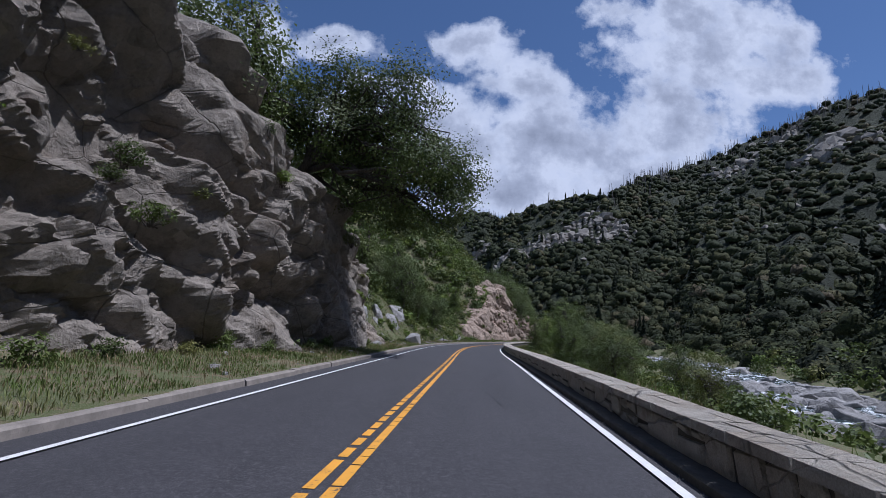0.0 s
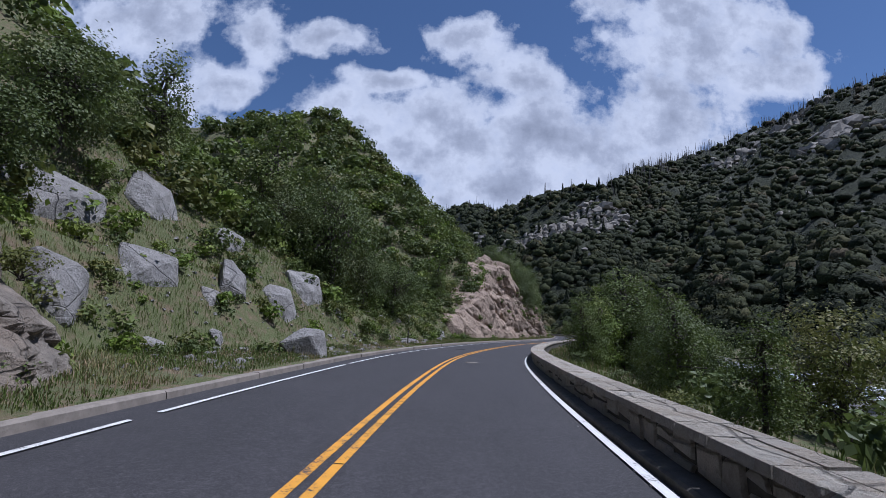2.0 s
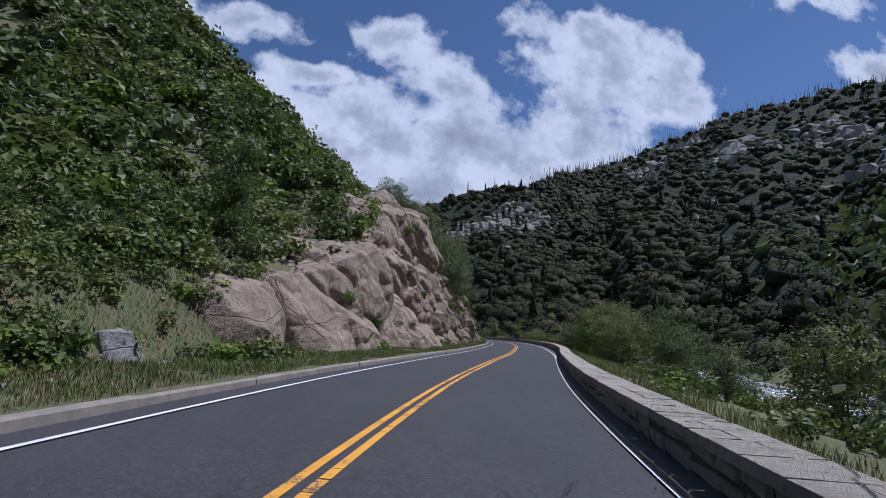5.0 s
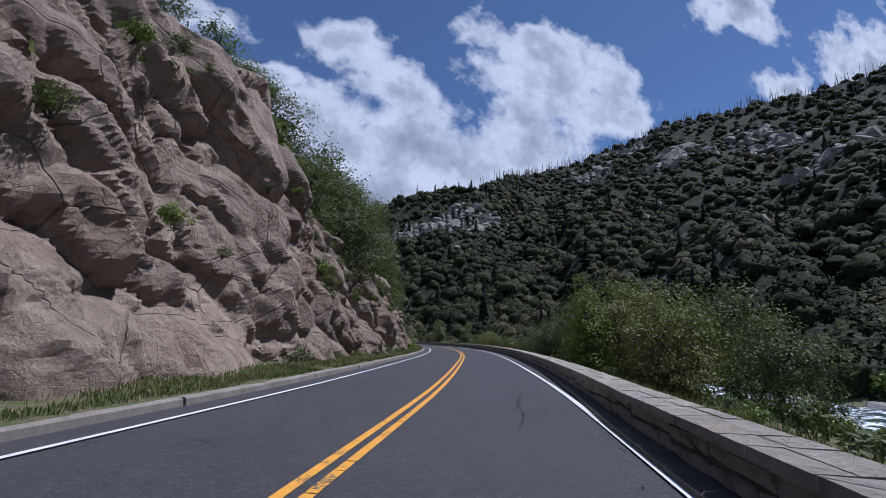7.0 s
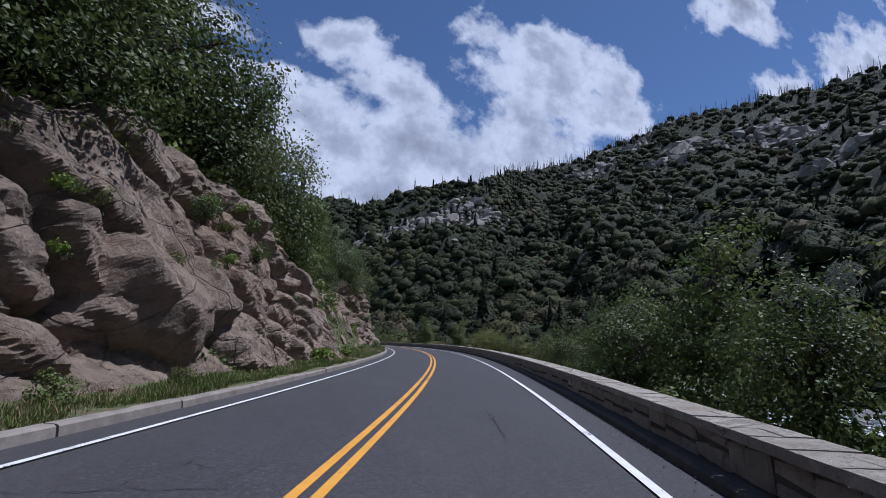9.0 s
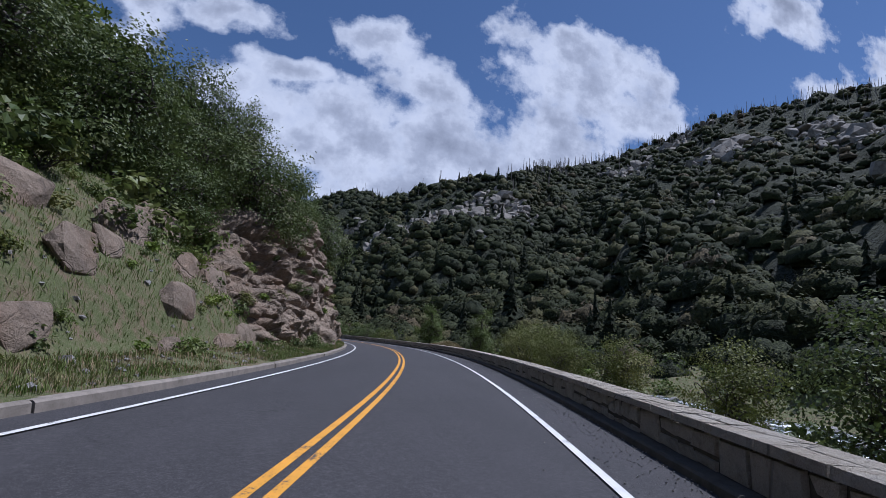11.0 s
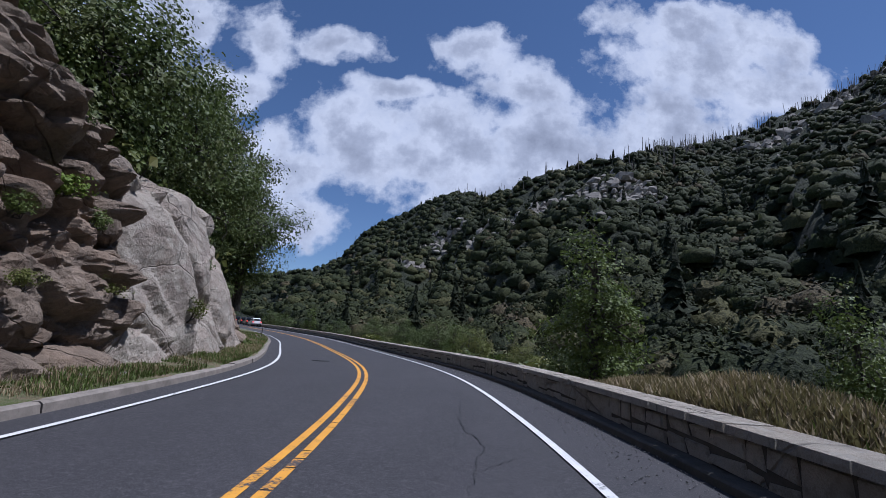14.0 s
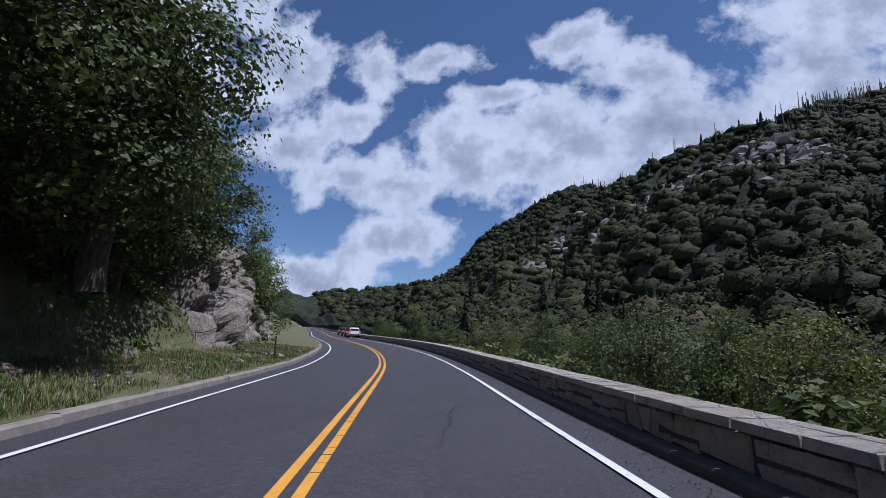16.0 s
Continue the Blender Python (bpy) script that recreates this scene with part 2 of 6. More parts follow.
def leafage(a, c2, pale, through=0.26, rough=0.5, patch=0.33):
    def build(k, b):
        info = k.n("ShaderNodeNewGeometry").outputs["Random Per Island"]
        obj = k.n("ShaderNodeObjectInfo").outputs["Random"]
        c = k.mix(info, a, c2)
        c = k.mix(k.ramp(info, [(0.80, 0.0), (0.99, 0.5)]), c, pale)
        c = k.mix(k.math("MULTIPLY", obj, 0.4), c, tuple(v * 0.62 for v in a))
        tone = k.noise(k.pos, patch, 3, 0.6)
        c = k.mix(k.ramp(tone, [(0.36, 0.6), (0.5, 0.0)]), c, tuple(v * 0.55 for v in a))
        c = k.mix(k.ramp(tone, [(0.52, 0.0), (0.68, 0.55)]), c, (pale[0] * 1.05, pale[1] * 0.95, pale[2]))
        k.link(c, b.inputs["Base Color"])
        b.inputs["Roughness"].default_value = rough
        b.inputs["Specular IOR Level"].default_value = 0.18
        b.inputs["Transmission Weight"].default_value = 0.0
        out = [n for n in k.t.nodes if n.bl_idname == "ShaderNodeOutputMaterial"][0]
        tr, mx = k.n("ShaderNodeBsdfTranslucent"), k.n("ShaderNodeMixShader")
        k.link(k.mix(0.35, c, (0.16, 0.22, 0.05)), tr.inputs[0])
        mx.inputs[0].default_value = through * 0.6
        k.link(b.outputs[0], mx.inputs[1])
        k.link(tr.outputs[0], mx.inputs[2])
        k.link(mx.outputs[0], out.inputs[0])
    return build


def crown_leaf(k, b):
    """Oak and scrub crowns across the valley, each crown with a tint of its own."""
    tint = k.n("ShaderNodeAttribute")
    tint.attribute_name = "tint"
    # low tints are darker than leaf: the slope's shade is put into the colour
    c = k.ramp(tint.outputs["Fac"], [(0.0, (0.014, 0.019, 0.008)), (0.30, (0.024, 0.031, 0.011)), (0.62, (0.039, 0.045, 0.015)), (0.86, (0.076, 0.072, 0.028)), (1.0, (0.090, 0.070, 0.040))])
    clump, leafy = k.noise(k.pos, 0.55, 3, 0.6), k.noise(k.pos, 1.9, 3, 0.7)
    # near-black flecks in the bump's hollows: leaf-gap shade painted in; pale flecks on top
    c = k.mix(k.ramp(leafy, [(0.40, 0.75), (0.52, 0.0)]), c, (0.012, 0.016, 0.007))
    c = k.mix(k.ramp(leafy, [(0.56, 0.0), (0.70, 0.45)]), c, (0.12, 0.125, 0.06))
    k.link(c, b.inputs["Base Color"])
    relief(k, b, k.math("ADD", clump, k.math("MULTIPLY", leafy, 0.6)), 0.7, 1.0)


def bark(k, b):
    v = k.noise(k.vmath("MULTIPLY", k.pos, (1, 1, 0.25)), 14, 6, 0.7)
    c = k.mix(k.ramp(v, [(0.35, 0.0), (0.7, 1.0)]), (0.030, 0.025, 0.021), (0.11, 0.095, 0.08))
    k.link(c, b.inputs["Base Color"])
    relief(k, b, v, 0.9, 0.03)


def plain(light, dark, scale=6.0, bump=0.2, spread=(0.3, 0.7)):
    def build(k, b):
        v, f = k.noise(k.pos, scale, 6, 0.65), k.noise(k.pos, scale * 9, 4, 0.7)
        c = k.mix(k.ramp(v, [(spread[0], 0.0), (spread[1], 1.0)]), light, dark)
        c = k.mix(k.ramp(f, [(0.55, 0.0), (0.8, 0.6)]), c, tuple(x * 0.6 for x in dark))
        k.link(c, b.inputs["Base Color"])
        relief(k, b, k.math("ADD", v, f), bump, 0.02)
    return build


def worn_paint(colour, wear):
    """Road paint that has flaked off to the asphalt in places."""
    def build(k, b):
        v, f, g = k.noise(k.pos, 3.0, 6, 0.7), k.noise(k.pos, 28, 6, 0.75), k.noise(k.pos, 0.25, 2)
        worn = k.math("ADD", k.math("MULTIPLY", k.math("ADD", v, f), 0.5), k.math("MULTIPLY", k.math("SUBTRACT", g, 0.5), 0.35))
        c = k.mix(k.ramp(v, [(0.3, 0.0), (0.7, 1.0)]), colour, tuple(x * 0.78 for x in colour))
        c = k.mix(k.ramp(worn, [(wear, 0.0), (wear + 0.05, 1.0)]), c, (0.055, 0.052, 0.056))
        k.link(c, b.inputs["Base Color"])
        relief(k, b, f, 0.2, 0.005)
    return build


def water(k, b):
    v, f = k.noise(k.vmath("MULTIPLY", k.pos, (1, 1, 0.3)), 0.5, 6, 0.65, 1.0), k.noise(k.pos, 3.0, 6, 0.7, 0.6)
    foam = k.ramp(k.math("ADD", k.math("MULTIPLY", v, 0.6), k.math("MULTIPLY", f, 0.4)), [(0.50, 0.0), (0.58, 1.0)])
    k.link(k.mix(foam, (0.05, 0.07, 0.07), (0.78, 0.80, 0.82)), b.inputs["Base Color"])
    k.link(k.ramp(foam, [(0.0, 0.08), (1.0, 0.7)]), b.inputs["Roughness"])
    relief(k, b, f, 0.7, 0.2)


def lit_red(k, b):
    b.inputs["Base Color"].default_value = (0.6, 0.02, 0.02, 1)
    b.inputs["Emission Color"].default_value = (1.0, 0.05, 0.04, 1)
    b.inputs["Emission Strength"].default_value = 1.5


M = {
    "asphalt": material("asphalt", asphalt, 0.82),
    "yellow": material("yellow_paint", worn_paint((0.66, 0.31, 0.03), 0.555), 0.7),
    "white": material("white_paint", worn_paint((0.66, 0.655, 0.64), 0.585), 0.7),
    "crack": material("crack_filler", plain((0.012, 0.012, 0.013), (0.02, 0.02, 0.02)), 0.7),
    "kerb": material("kerb_concrete", plain((0.27, 0.235, 0.20), (0.15, 0.13, 0.11), 3.0, 0.35), 0.9),
    "rock_grey": material("rock_grey", granite((0.41, 0.355, 0.295), (0.19, 0.163, 0.135), (0.24, 0.165, 0.105), 0.6), 0.85),
    "rock_pink": material("rock_pink", granite((0.48, 0.37, 0.285), (0.28, 0.205, 0.155), (0.32, 0.20, 0.12), 0.5), 0.85),
    "rock_brown": material("rock_brown", granite((0.38, 0.295, 0.22), (0.17, 0.128, 0.095), (0.27, 0.15, 0.08), 0.55), 0.85),
    "rock_pale": material("rock_pale", granite((0.54, 0.455, 0.375), (0.38, 0.31, 0.255), (0.36, 0.25, 0.17), 0.3), 0.85),
    "wall_stone": material("wall_stone", granite((0.62, 0.54, 0.435), (0.44, 0.38, 0.30), (0.42, 0.33, 0.24), 0.35), 0.9),
    "mortar": material("mortar", plain((0.11, 0.098, 0.083), (0.055, 0.05, 0.043), 5.0, 0.4), 0.95),
    "river_rock": material("river_rock", granite((0.42, 0.40, 0.38), (0.22, 0.21, 0.20), (0.30, 0.26, 0.22), 0.25), 0.8),
    "soil": material("soil", soil, 0.95),
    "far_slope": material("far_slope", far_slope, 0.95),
    "leaf": material("leaf_green", leafage((0.090, 0.124, 0.030), (0.150, 0.186, 0.050), (0.20, 0.22, 0.09), 0.42)),
    "leaf_dark": material("leaf_dark", leafage((0.068, 0.096, 0.029), (0.115, 0.143, 0.048), (0.165, 0.18, 0.085), 0.38)),
    "leaf_olive": material("leaf_olive", leafage((0.115, 0.130, 0.032), (0.175, 0.180, 0.050), (0.23, 0.22, 0.085), 0.42)),
    "leaf_bright": material("leaf_bright", leafage((0.12, 0.18, 0.025), (0.19, 0.25, 0.045), (0.24, 0.29, 0.07), 0.4)),
    "grass": material("grass_blades", leafage((0.095, 0.14, 0.030), (0.155, 0.185, 0.055), (0.26, 0.24, 0.12), 0.42, 0.6)),
    "dry_grass": material("dry_grass", leafage((0.22, 0.17, 0.09), (0.30, 0.23, 0.13), (0.36, 0.29, 0.18), 0.35)),
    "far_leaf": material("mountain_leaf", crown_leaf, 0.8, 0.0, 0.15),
    "far_rock": material("mountain_rock", plain((0.31, 0.285, 0.25), (0.12, 0.108, 0.093), 0.35, 0.8), 0.95),
    "water": material("white_water", water, 0.25),
    "post": material("post_steel", plain((0.035, 0.03, 0.026), (0.06, 0.05, 0.04)), 0.7),
    "plate": material("plate_grey", plain((0.25, 0.25, 0.25), (0.16, 0.16, 0.16)), 0.5),
    "tyre": material("tyre_rubber", plain((0.02, 0.02, 0.02), (0.03, 0.03, 0.03)), 0.8),
    "rim": material("rim_alloy", plain((0.4, 0.4, 0.4), (0.3, 0.3, 0.3)), 0.35, 0.9),
    "car_white": material("white_car_paint", plain((0.75, 0.75, 0.76), (0.68, 0.68, 0.69), 2, 0.0), 0.25),
    "car_dark": material("dark_car_paint", plain((0.012, 0.013, 0.016), (0.02, 0.02, 0.024), 2, 0.0), 0.2),
    "car_glass": material("car_glass", plain((0.01, 0.011, 0.012), (0.014, 0.014, 0.015), 2, 0.0), 0.05),
    "tail_light": material("tail_light", lit_red, 0.3),
    "bark": material("bark", bark, 0.95),
    "dead_wood": material("dead_wood", plain((0.20, 0.18, 0.16), (0.08, 0.07, 0.065), 4.0, 0.3), 0.95),
}


# ---- the plan: everything is laid out along the road's centre line ----
# s runs along the road in metres, n across it (right is positive)
CENTRE = [(-5.09, -55.08), (-2.99, -25.08), (-0.89, 4.92), (0.58, 25.37), (1.93, 43.55), (3.45, 54.66), (6.15, 65.24), (9.67, 75.94), (14.11, 86.97),
          (18.93, 98.25), (23.52, 110.22), (28.1, 122.97), (32.27, 136.47), (35.8, 150.44), (38.26, 164.25), (39.53, 177.46), (39.42, 186.64), (38.36, 194.98),
          (34.12, 208.79), (28.90, 223.39), (21.1, 239.4), (-1.4, 276.0), (-31.0, 327.0), (-65.0, 384.0), (-100.0, 445.0), (-160.0, 535.0)]


def smooth_line(points, step=0.5):
    p = np.array(points, float)
    p = np.vstack([2 * p[0] - p[1], p, 2 * p[-1] - p[-2]])
    out = []
    for i in range(1, len(p) - 2):
        a, b, c, d = p[i - 1:i + 3]
        t0 = 0.0
        t1 = t0 + np.linalg.norm(b - a) ** 0.5
        t2 = t1 + np.linalg.norm(c - b) ** 0.5
        t3 = t2 + np.linalg.norm(d - c) ** 0.5
        for x in np.linspace(t1, t2, max(2, int(np.linalg.norm(c - b) / step)), endpoint=False):
            a1, a2, a3 = ((t1 - x) * a + (x - t0) * b) / (t1 - t0), ((t2 - x) * b + (x - t1) * c) / (t2 - t1), ((t3 - x) * c + (x - t2) * d) / (t3 - t2)
            b1, b2 = ((t2 - x) * a1 + (x - t0) * a2) / (t2 - t0), ((t3 - x) * a2 + (x - t1) * a3) / (t3 - t1)
            out.append(((t2 - x) * b1 + (x - t1) * b2) / (t2 - t1))
    out.append(p[-2])
    return np.array(out)


LINE = smooth_line(CENTRE)
ARC = np.r_[0, np.cumsum(np.linalg.norm(np.diff(LINE, axis=0), axis=1))]
ARC -= ARC[((LINE - np.array(CENTRE[2])) ** 2).sum(1).argmin()]
_tan = np.gradient(LINE, axis=0)
for _ in range(6):
    _tan[1:-1] = (_tan[:-2] + 2 * _tan[1:-1] + _tan[2:]) / 4
_tan /= np.linalg.norm(_tan, axis=1)[:, None]
SIDE = np.stack([_tan[:, 1], -_tan[:, 0]], 1)
S_END = float(ARC[-1]) - 2


def keys(s, table):
    return np.interp(s, [a for a, _ in table], [b for _, b in table])


def grade(s):
    """The road's height."""
    return np.interp(s, [-60, 222, 300, 420, 600], [0, 0, 1.0, 3.0, 6.5])


def spot(s, n, z=0.0):
    """The world place at s along and n across, z above the road."""
    s, n, z = np.broadcast_arrays(np.asarray(s, float), np.asarray(n, float), np.asarray(z, float))
    x = np.interp(s, ARC, LINE[:, 0]) + np.interp(s, ARC, SIDE[:, 0]) * n
    y = np.interp(s, ARC, LINE[:, 1]) + np.interp(s, ARC, SIDE[:, 1]) * n
    return np.stack([x, y, z + grade(s)], -1)


def turn_at(s):
    return math.degrees(math.atan2(-np.interp(s, ARC, SIDE[:, 1]) * -1, np.interp(s, ARC, SIDE[:, 0])))


# ---- numbers for rough surfaces ----
def hash2(i, j, seed):
    v = np.sin(i * 127.1 + j * 311.7 + seed * 74.7) * 43758.5453
    return v - np.floor(v)


def value_noise(x, y, seed=0):
    i, j = np.floor(x), np.floor(y)
    u, v = x - i, y - j
    u, v = u * u * (3 - 2 * u), v * v * (3 - 2 * v)
    a, b, c, d = hash2(i, j, seed), hash2(i + 1, j, seed), hash2(i, j + 1, seed), hash2(i + 1, j + 1, seed)
    return (a + (b - a) * u) * (1 - v) + (c + (d - c) * u) * v - 0.5


def fbm(x, y, seed=0, octaves=4):
    total, amp = 0.0, 1.0
    for k in range(octaves):
        total = total + amp * value_noise(x * 2 ** k, y * 2 ** k, seed + 13 * k)
        amp *= 0.5
    return total


def blocks(x, y, cell, seed, tilt=0.6, side=1.5, bias=0.5):
    """Jointed-rock relief: flat tilted block faces with sloping flanks that meet in creases; height, distance to the crease and the block."""
    x, y = x / cell, y / cell
    i0, j0 = np.floor(x), np.floor(y)
    best, second, which = np.full(x.shape, -9.0), np.full(x.shape, -9.0), np.zeros(x.shape)
    for di in (-1, 0, 1):
        for dj in (-1, 0, 1):
            i, j = i0 + di, j0 + dj
            dx, dy = x - i - 0.1 - 0.8 * hash2(i, j, seed), y - j - 0.1 - 0.8 * hash2(i, j, seed + 1)
            a = (hash2(i, j, seed + 5) - 0.5) * 1.3
            u, w = np.abs(np.cos(a) * dx + np.sin(a) * dy), np.abs(np.cos(a) * dy - np.sin(a) * dx)
            ra, rb = 0.30 + 0.42 * hash2(i, j, seed + 6), 0.24 + 0.40 * hash2(i, j, seed + 7)
            out = np.maximum(np.maximum(np.maximum(u - ra, w - rb), (u + w - 0.8 * (ra + rb)) * 0.8), 0)
            h = (hash2(i, j, seed + 2) - 0.5) * 0.9 + tilt * ((hash2(i, j, seed + 3) - 0.5) * dx + (hash2(i, j, seed + 4) - bias) * dy) * 2 - side * out
            win = h > best
            second = np.where(win, best, np.maximum(second, h))
            which = np.where(win, i * 1000 + j, which)
            best = np.where(win, h, best)
    return best, (best - second) / (2 * side), which


# ---- mesh helpers ----
def mesh_of(name, verts, faces, mat, smooth=False):
    me = bpy.data.meshes.new(name)
    me.from_pydata([tuple(v) for v in verts] if not isinstance(verts, np.ndarray) else verts.tolist(), [], faces if isinstance(faces, list) else faces.tolist())
    me.materials.append(mat)
    if smooth:
        me.polygons.foreach_set("use_smooth", [True] * len(me.polygons))
    me.update()
    return me


def grid_faces(rows, cols):
    i = np.arange(rows - 1)[:, None] * cols + np.arange(cols - 1)[None]
    return np.stack([i, i + 1, i + cols + 1, i + cols], -1).reshape(-1, 4)


def part(name, me, parent, label=""):
    """One mesh object under a thing or under a part."""
    ob = new(name, me)
    ob.parent = parent
    return tagged(ob, label)


def ribbon(name, s0, s1, rows, mat, step=1.0):
    """A strip along the road through (n, z) rows."""
    s = np.arange(s0, s1 + 0.01, step)
    v = np.stack([spot(s, n(s) if callable(n) else n, z) for n, z in rows], 1)
    return mesh_of(name, v.reshape(-1, 3), grid_faces(len(s), len(rows))[:, ::-1], mat)


def bm_mesh(name, bm, mat):
    me = bpy.data.meshes.new(name)
    bm.to_mesh(me)
    bm.free()
    me.materials.append(mat)
    return me


def box(bm, m, x, y, z, bevel=0.0):
    """A box of that size, centred on the pose m."""
    made = bmesh.ops.create_cube(bm, size=1.0, matrix=m @ Matrix.Diagonal((x, y, z, 1)))
    if bevel:
        edges = list({e for v in made["verts"] for e in v.link_edges})
        bmesh.ops.bevel(bm, geom=edges, offset=bevel, segments=1, affect="EDGES")


# ---- lie of the land ----
def wall_n(s):
    return keys(s, [(-60, 3.7), (14, 3.65), (57, 3.4), (92, 3.42), (107, 3.95), (150, 4.6), (170, 4.95), (186, 4.75), (196, 4.5), (207, 4.2), (226, 4.15), (260, 4.4), (600, 4.6)])


def wall_h(s):
    return keys(s, [(-60, 0.47), (20, 0.47), (57, 0.43), (107, 0.47), (155, 0.55), (175, 0.56), (200, 0.51), (600, 0.50)])


# foot of the rising ground (metres left of the centre line), height of the rock there, and how far it leans back per metre
FOOT = [(-60, 7.8), (10, 7.8), (20, 7.2), (30, 6.3), (36, 6.4), (39, 6.6), (42, 6.0), (50, 5.8), (62, 6.0), (70, 6.4), (76, 6.0), (82, 5.7), (95, 5.3), (106, 5.1), (114, 4.9), (122, 4.9),
        (128, 5.0), (136, 5.2), (141, 6.0), (150, 6.4), (158, 6.0), (165, 5.3), (172, 4.9), (182, 4.9), (193, 5.2), (200, 5.0), (205, 5.0), (209, 5.6), (212, 7.2), (216, 8.0), (220, 7.6), (230, 7.0), (242, 8.0), (600, 8.0)]
TOP = [(-60, 13), (8, 12.4), (16, 10.0), (22, 8.7), (24.5, 7.9), (27, 6.0), (31, 5.7), (34, 5.6), (36.5, 4.0), (39, 3.6), (42, 3.4), (46, 3.0), (50, 1.4), (68, 1.4), (72, 1.8), (75, 2.6), (78, 3.4), (81, 4.6), (84, 5.6), (88, 7.4), (92, 9.0), (95, 9.6), (100, 10.2)]
TOP += [(104, 10.2), (108, 9.4), (112, 7.2), (117, 5.4), (121, 6.6), (124, 7.2), (127, 6.8), (130, 6.0), (135, 4.6), (139, 2.4), (156, 1.6), (160, 3.6), (164, 7.6), (168, 10.0), (172, 9.6), (178, 8.0), (185, 7.0), (190, 5.4), (196, 4.8),
       (200, 4.6), (206, 4.5), (211, 3.5), (214, 1.8), (222, 1.6), (227, 5.5), (234, 6.5), (240, 2.4), (300, 2.0), (600, 2.0)]
LEAN = [(-60, 0.10), (12, 0.08), (18, -0.04), (24, -0.12), (28, -0.06), (32, 0.12), (35, 0.5), (38, 0.9), (51, 0.95), (68, 0.9), (74, 0.45), (80, 0.25), (90, 0.22), (104, 0.26), (108, 0.46), (116, 0.42), (132, 0.45), (140, 0.6), (158, 0.75),
        (164, 0.55), (174, 0.28), (184, 0.24), (193, 0.2), (200, 0.26), (206, 0.5), (222, 0.6), (228, 0.35), (242, 0.5), (600, 0.7)]
STEEP = [(-60, 0.62), (20, 0.75), (34, 1.0), (46, 0.98), (54, 0.70), (61, 0.44), (70, 0.34), (82, 0.40), (95, 0.54), (108, 0.76), (120, 0.95), (140, 0.95), (152, 0.75), (160, 0.72), (205, 0.75), (225, 0.65), (260, 0.40), (600, 0.35)]


def land(s, n):
    """Height of the ground beside the road."""
    foot, top, lean = keys(s, FOOT), keys(s, TOP), keys(s, LEAN)
    behind = np.clip(top / 3 - 0.5, 0, 1.0) * 1.5
    a = -n - foot
    verge = 0.14 + 0.10 * np.clip(-n - 4.0, 0, 4) + 0.10 * fbm(s / 1.3, n / 1.3, 5)
    back = np.maximum(lean, 0.12)
    rise = np.clip((a - behind) / back, 0, np.maximum(top - 0.5 * behind, 0.6))
    beyond = np.clip(a - behind - back * top, 0, None)
    hill = keys(s, STEEP) * np.minimum(beyond, 47) + 0.05 * np.clip(beyond - 47, 0, None)
    left = verge + rise + hill + fbm(s / 7, n / 7, 3) * 1.6 * np.clip(beyond / 5, 0, 1)
    b = n - wall_n(s) - 0.7
    bank = -0.15 - 0.22 * np.clip(b - 0.6, 0, 18) - 0.1 * np.clip(b - 18.6, 0, 6) + 0.5 * fbm(s / 4, n / 4, 9) * np.clip(b / 3, 0, 1)
    water = np.clip((b - 22) / 3, 0, 1)
    bank = bank * (1 - water) + water * -5.6
    far_bank = np.clip((b - 38) / 8, 0, 1) * 3.0 + np.clip(b - 44, 0, None) * 0.22
    mound = 1.35 * np.exp(-((s - 187) / 5.0) ** 2 - ((n - 7.8) / 1.6) ** 2)
    return np.where(n < 0, left, bank + far_bank + mound)


def build_ground():
    s = np.concatenate([np.arange(-50, 250, 0.8), np.arange(250, 560, 4.0)])
    n = np.concatenate([-np.geomspace(150, 16, 26)[:-1], np.arange(-16, -3.9, 0.4), [-3.85, -3.0, 3.0]])
    nr = np.concatenate([[0.0, 0.35, 0.75], np.arange(1.2, 12, 0.8), np.geomspace(12.5, 75, 24)])
    ss, nn = np.meshgrid(s, n, indexing="ij")
    zz = np.where(nn > -3.9, -0.25, land(ss, nn))
    sr, br = np.meshgrid(s, nr, indexing="ij")
    nr2 = wall_n(sr) + br
    zr = np.where(br < 0.36, -0.25, land(sr, nr2))
    v = np.concatenate([spot(ss, nn, zz), spot(sr, nr2, zr)], 1)
    me = mesh_of("ground", v.reshape(-1, 3), grid_faces(v.shape[0], v.shape[1]), M["soil"], True)
    tagged(new("ground", me), "bare soil bank with sparse grass above and below the road", "ground", kind="structure")


build_ground()

# ---- the mountain across the river, and the far ridges ----
RIDGE = [(-300, -900, 250), (500, -500, 280), (690, -250, 330), (780, 60, 385), (815, 520, 412), (768, 683, 434), (720, 812, 455), (690, 945, 450), (570, 993, 400),
         (380, 868, 305), (245, 708, 226), (200, 795, 239), (150, 860, 232), (115, 955, 237), (57, 1105, 286), (-25, 1155, 263),
         (-115, 1190, 224), (-235, 1270, 140), (-420, 1300, 112), (-700, 1380, 100), (-1300, 1500, 160)]


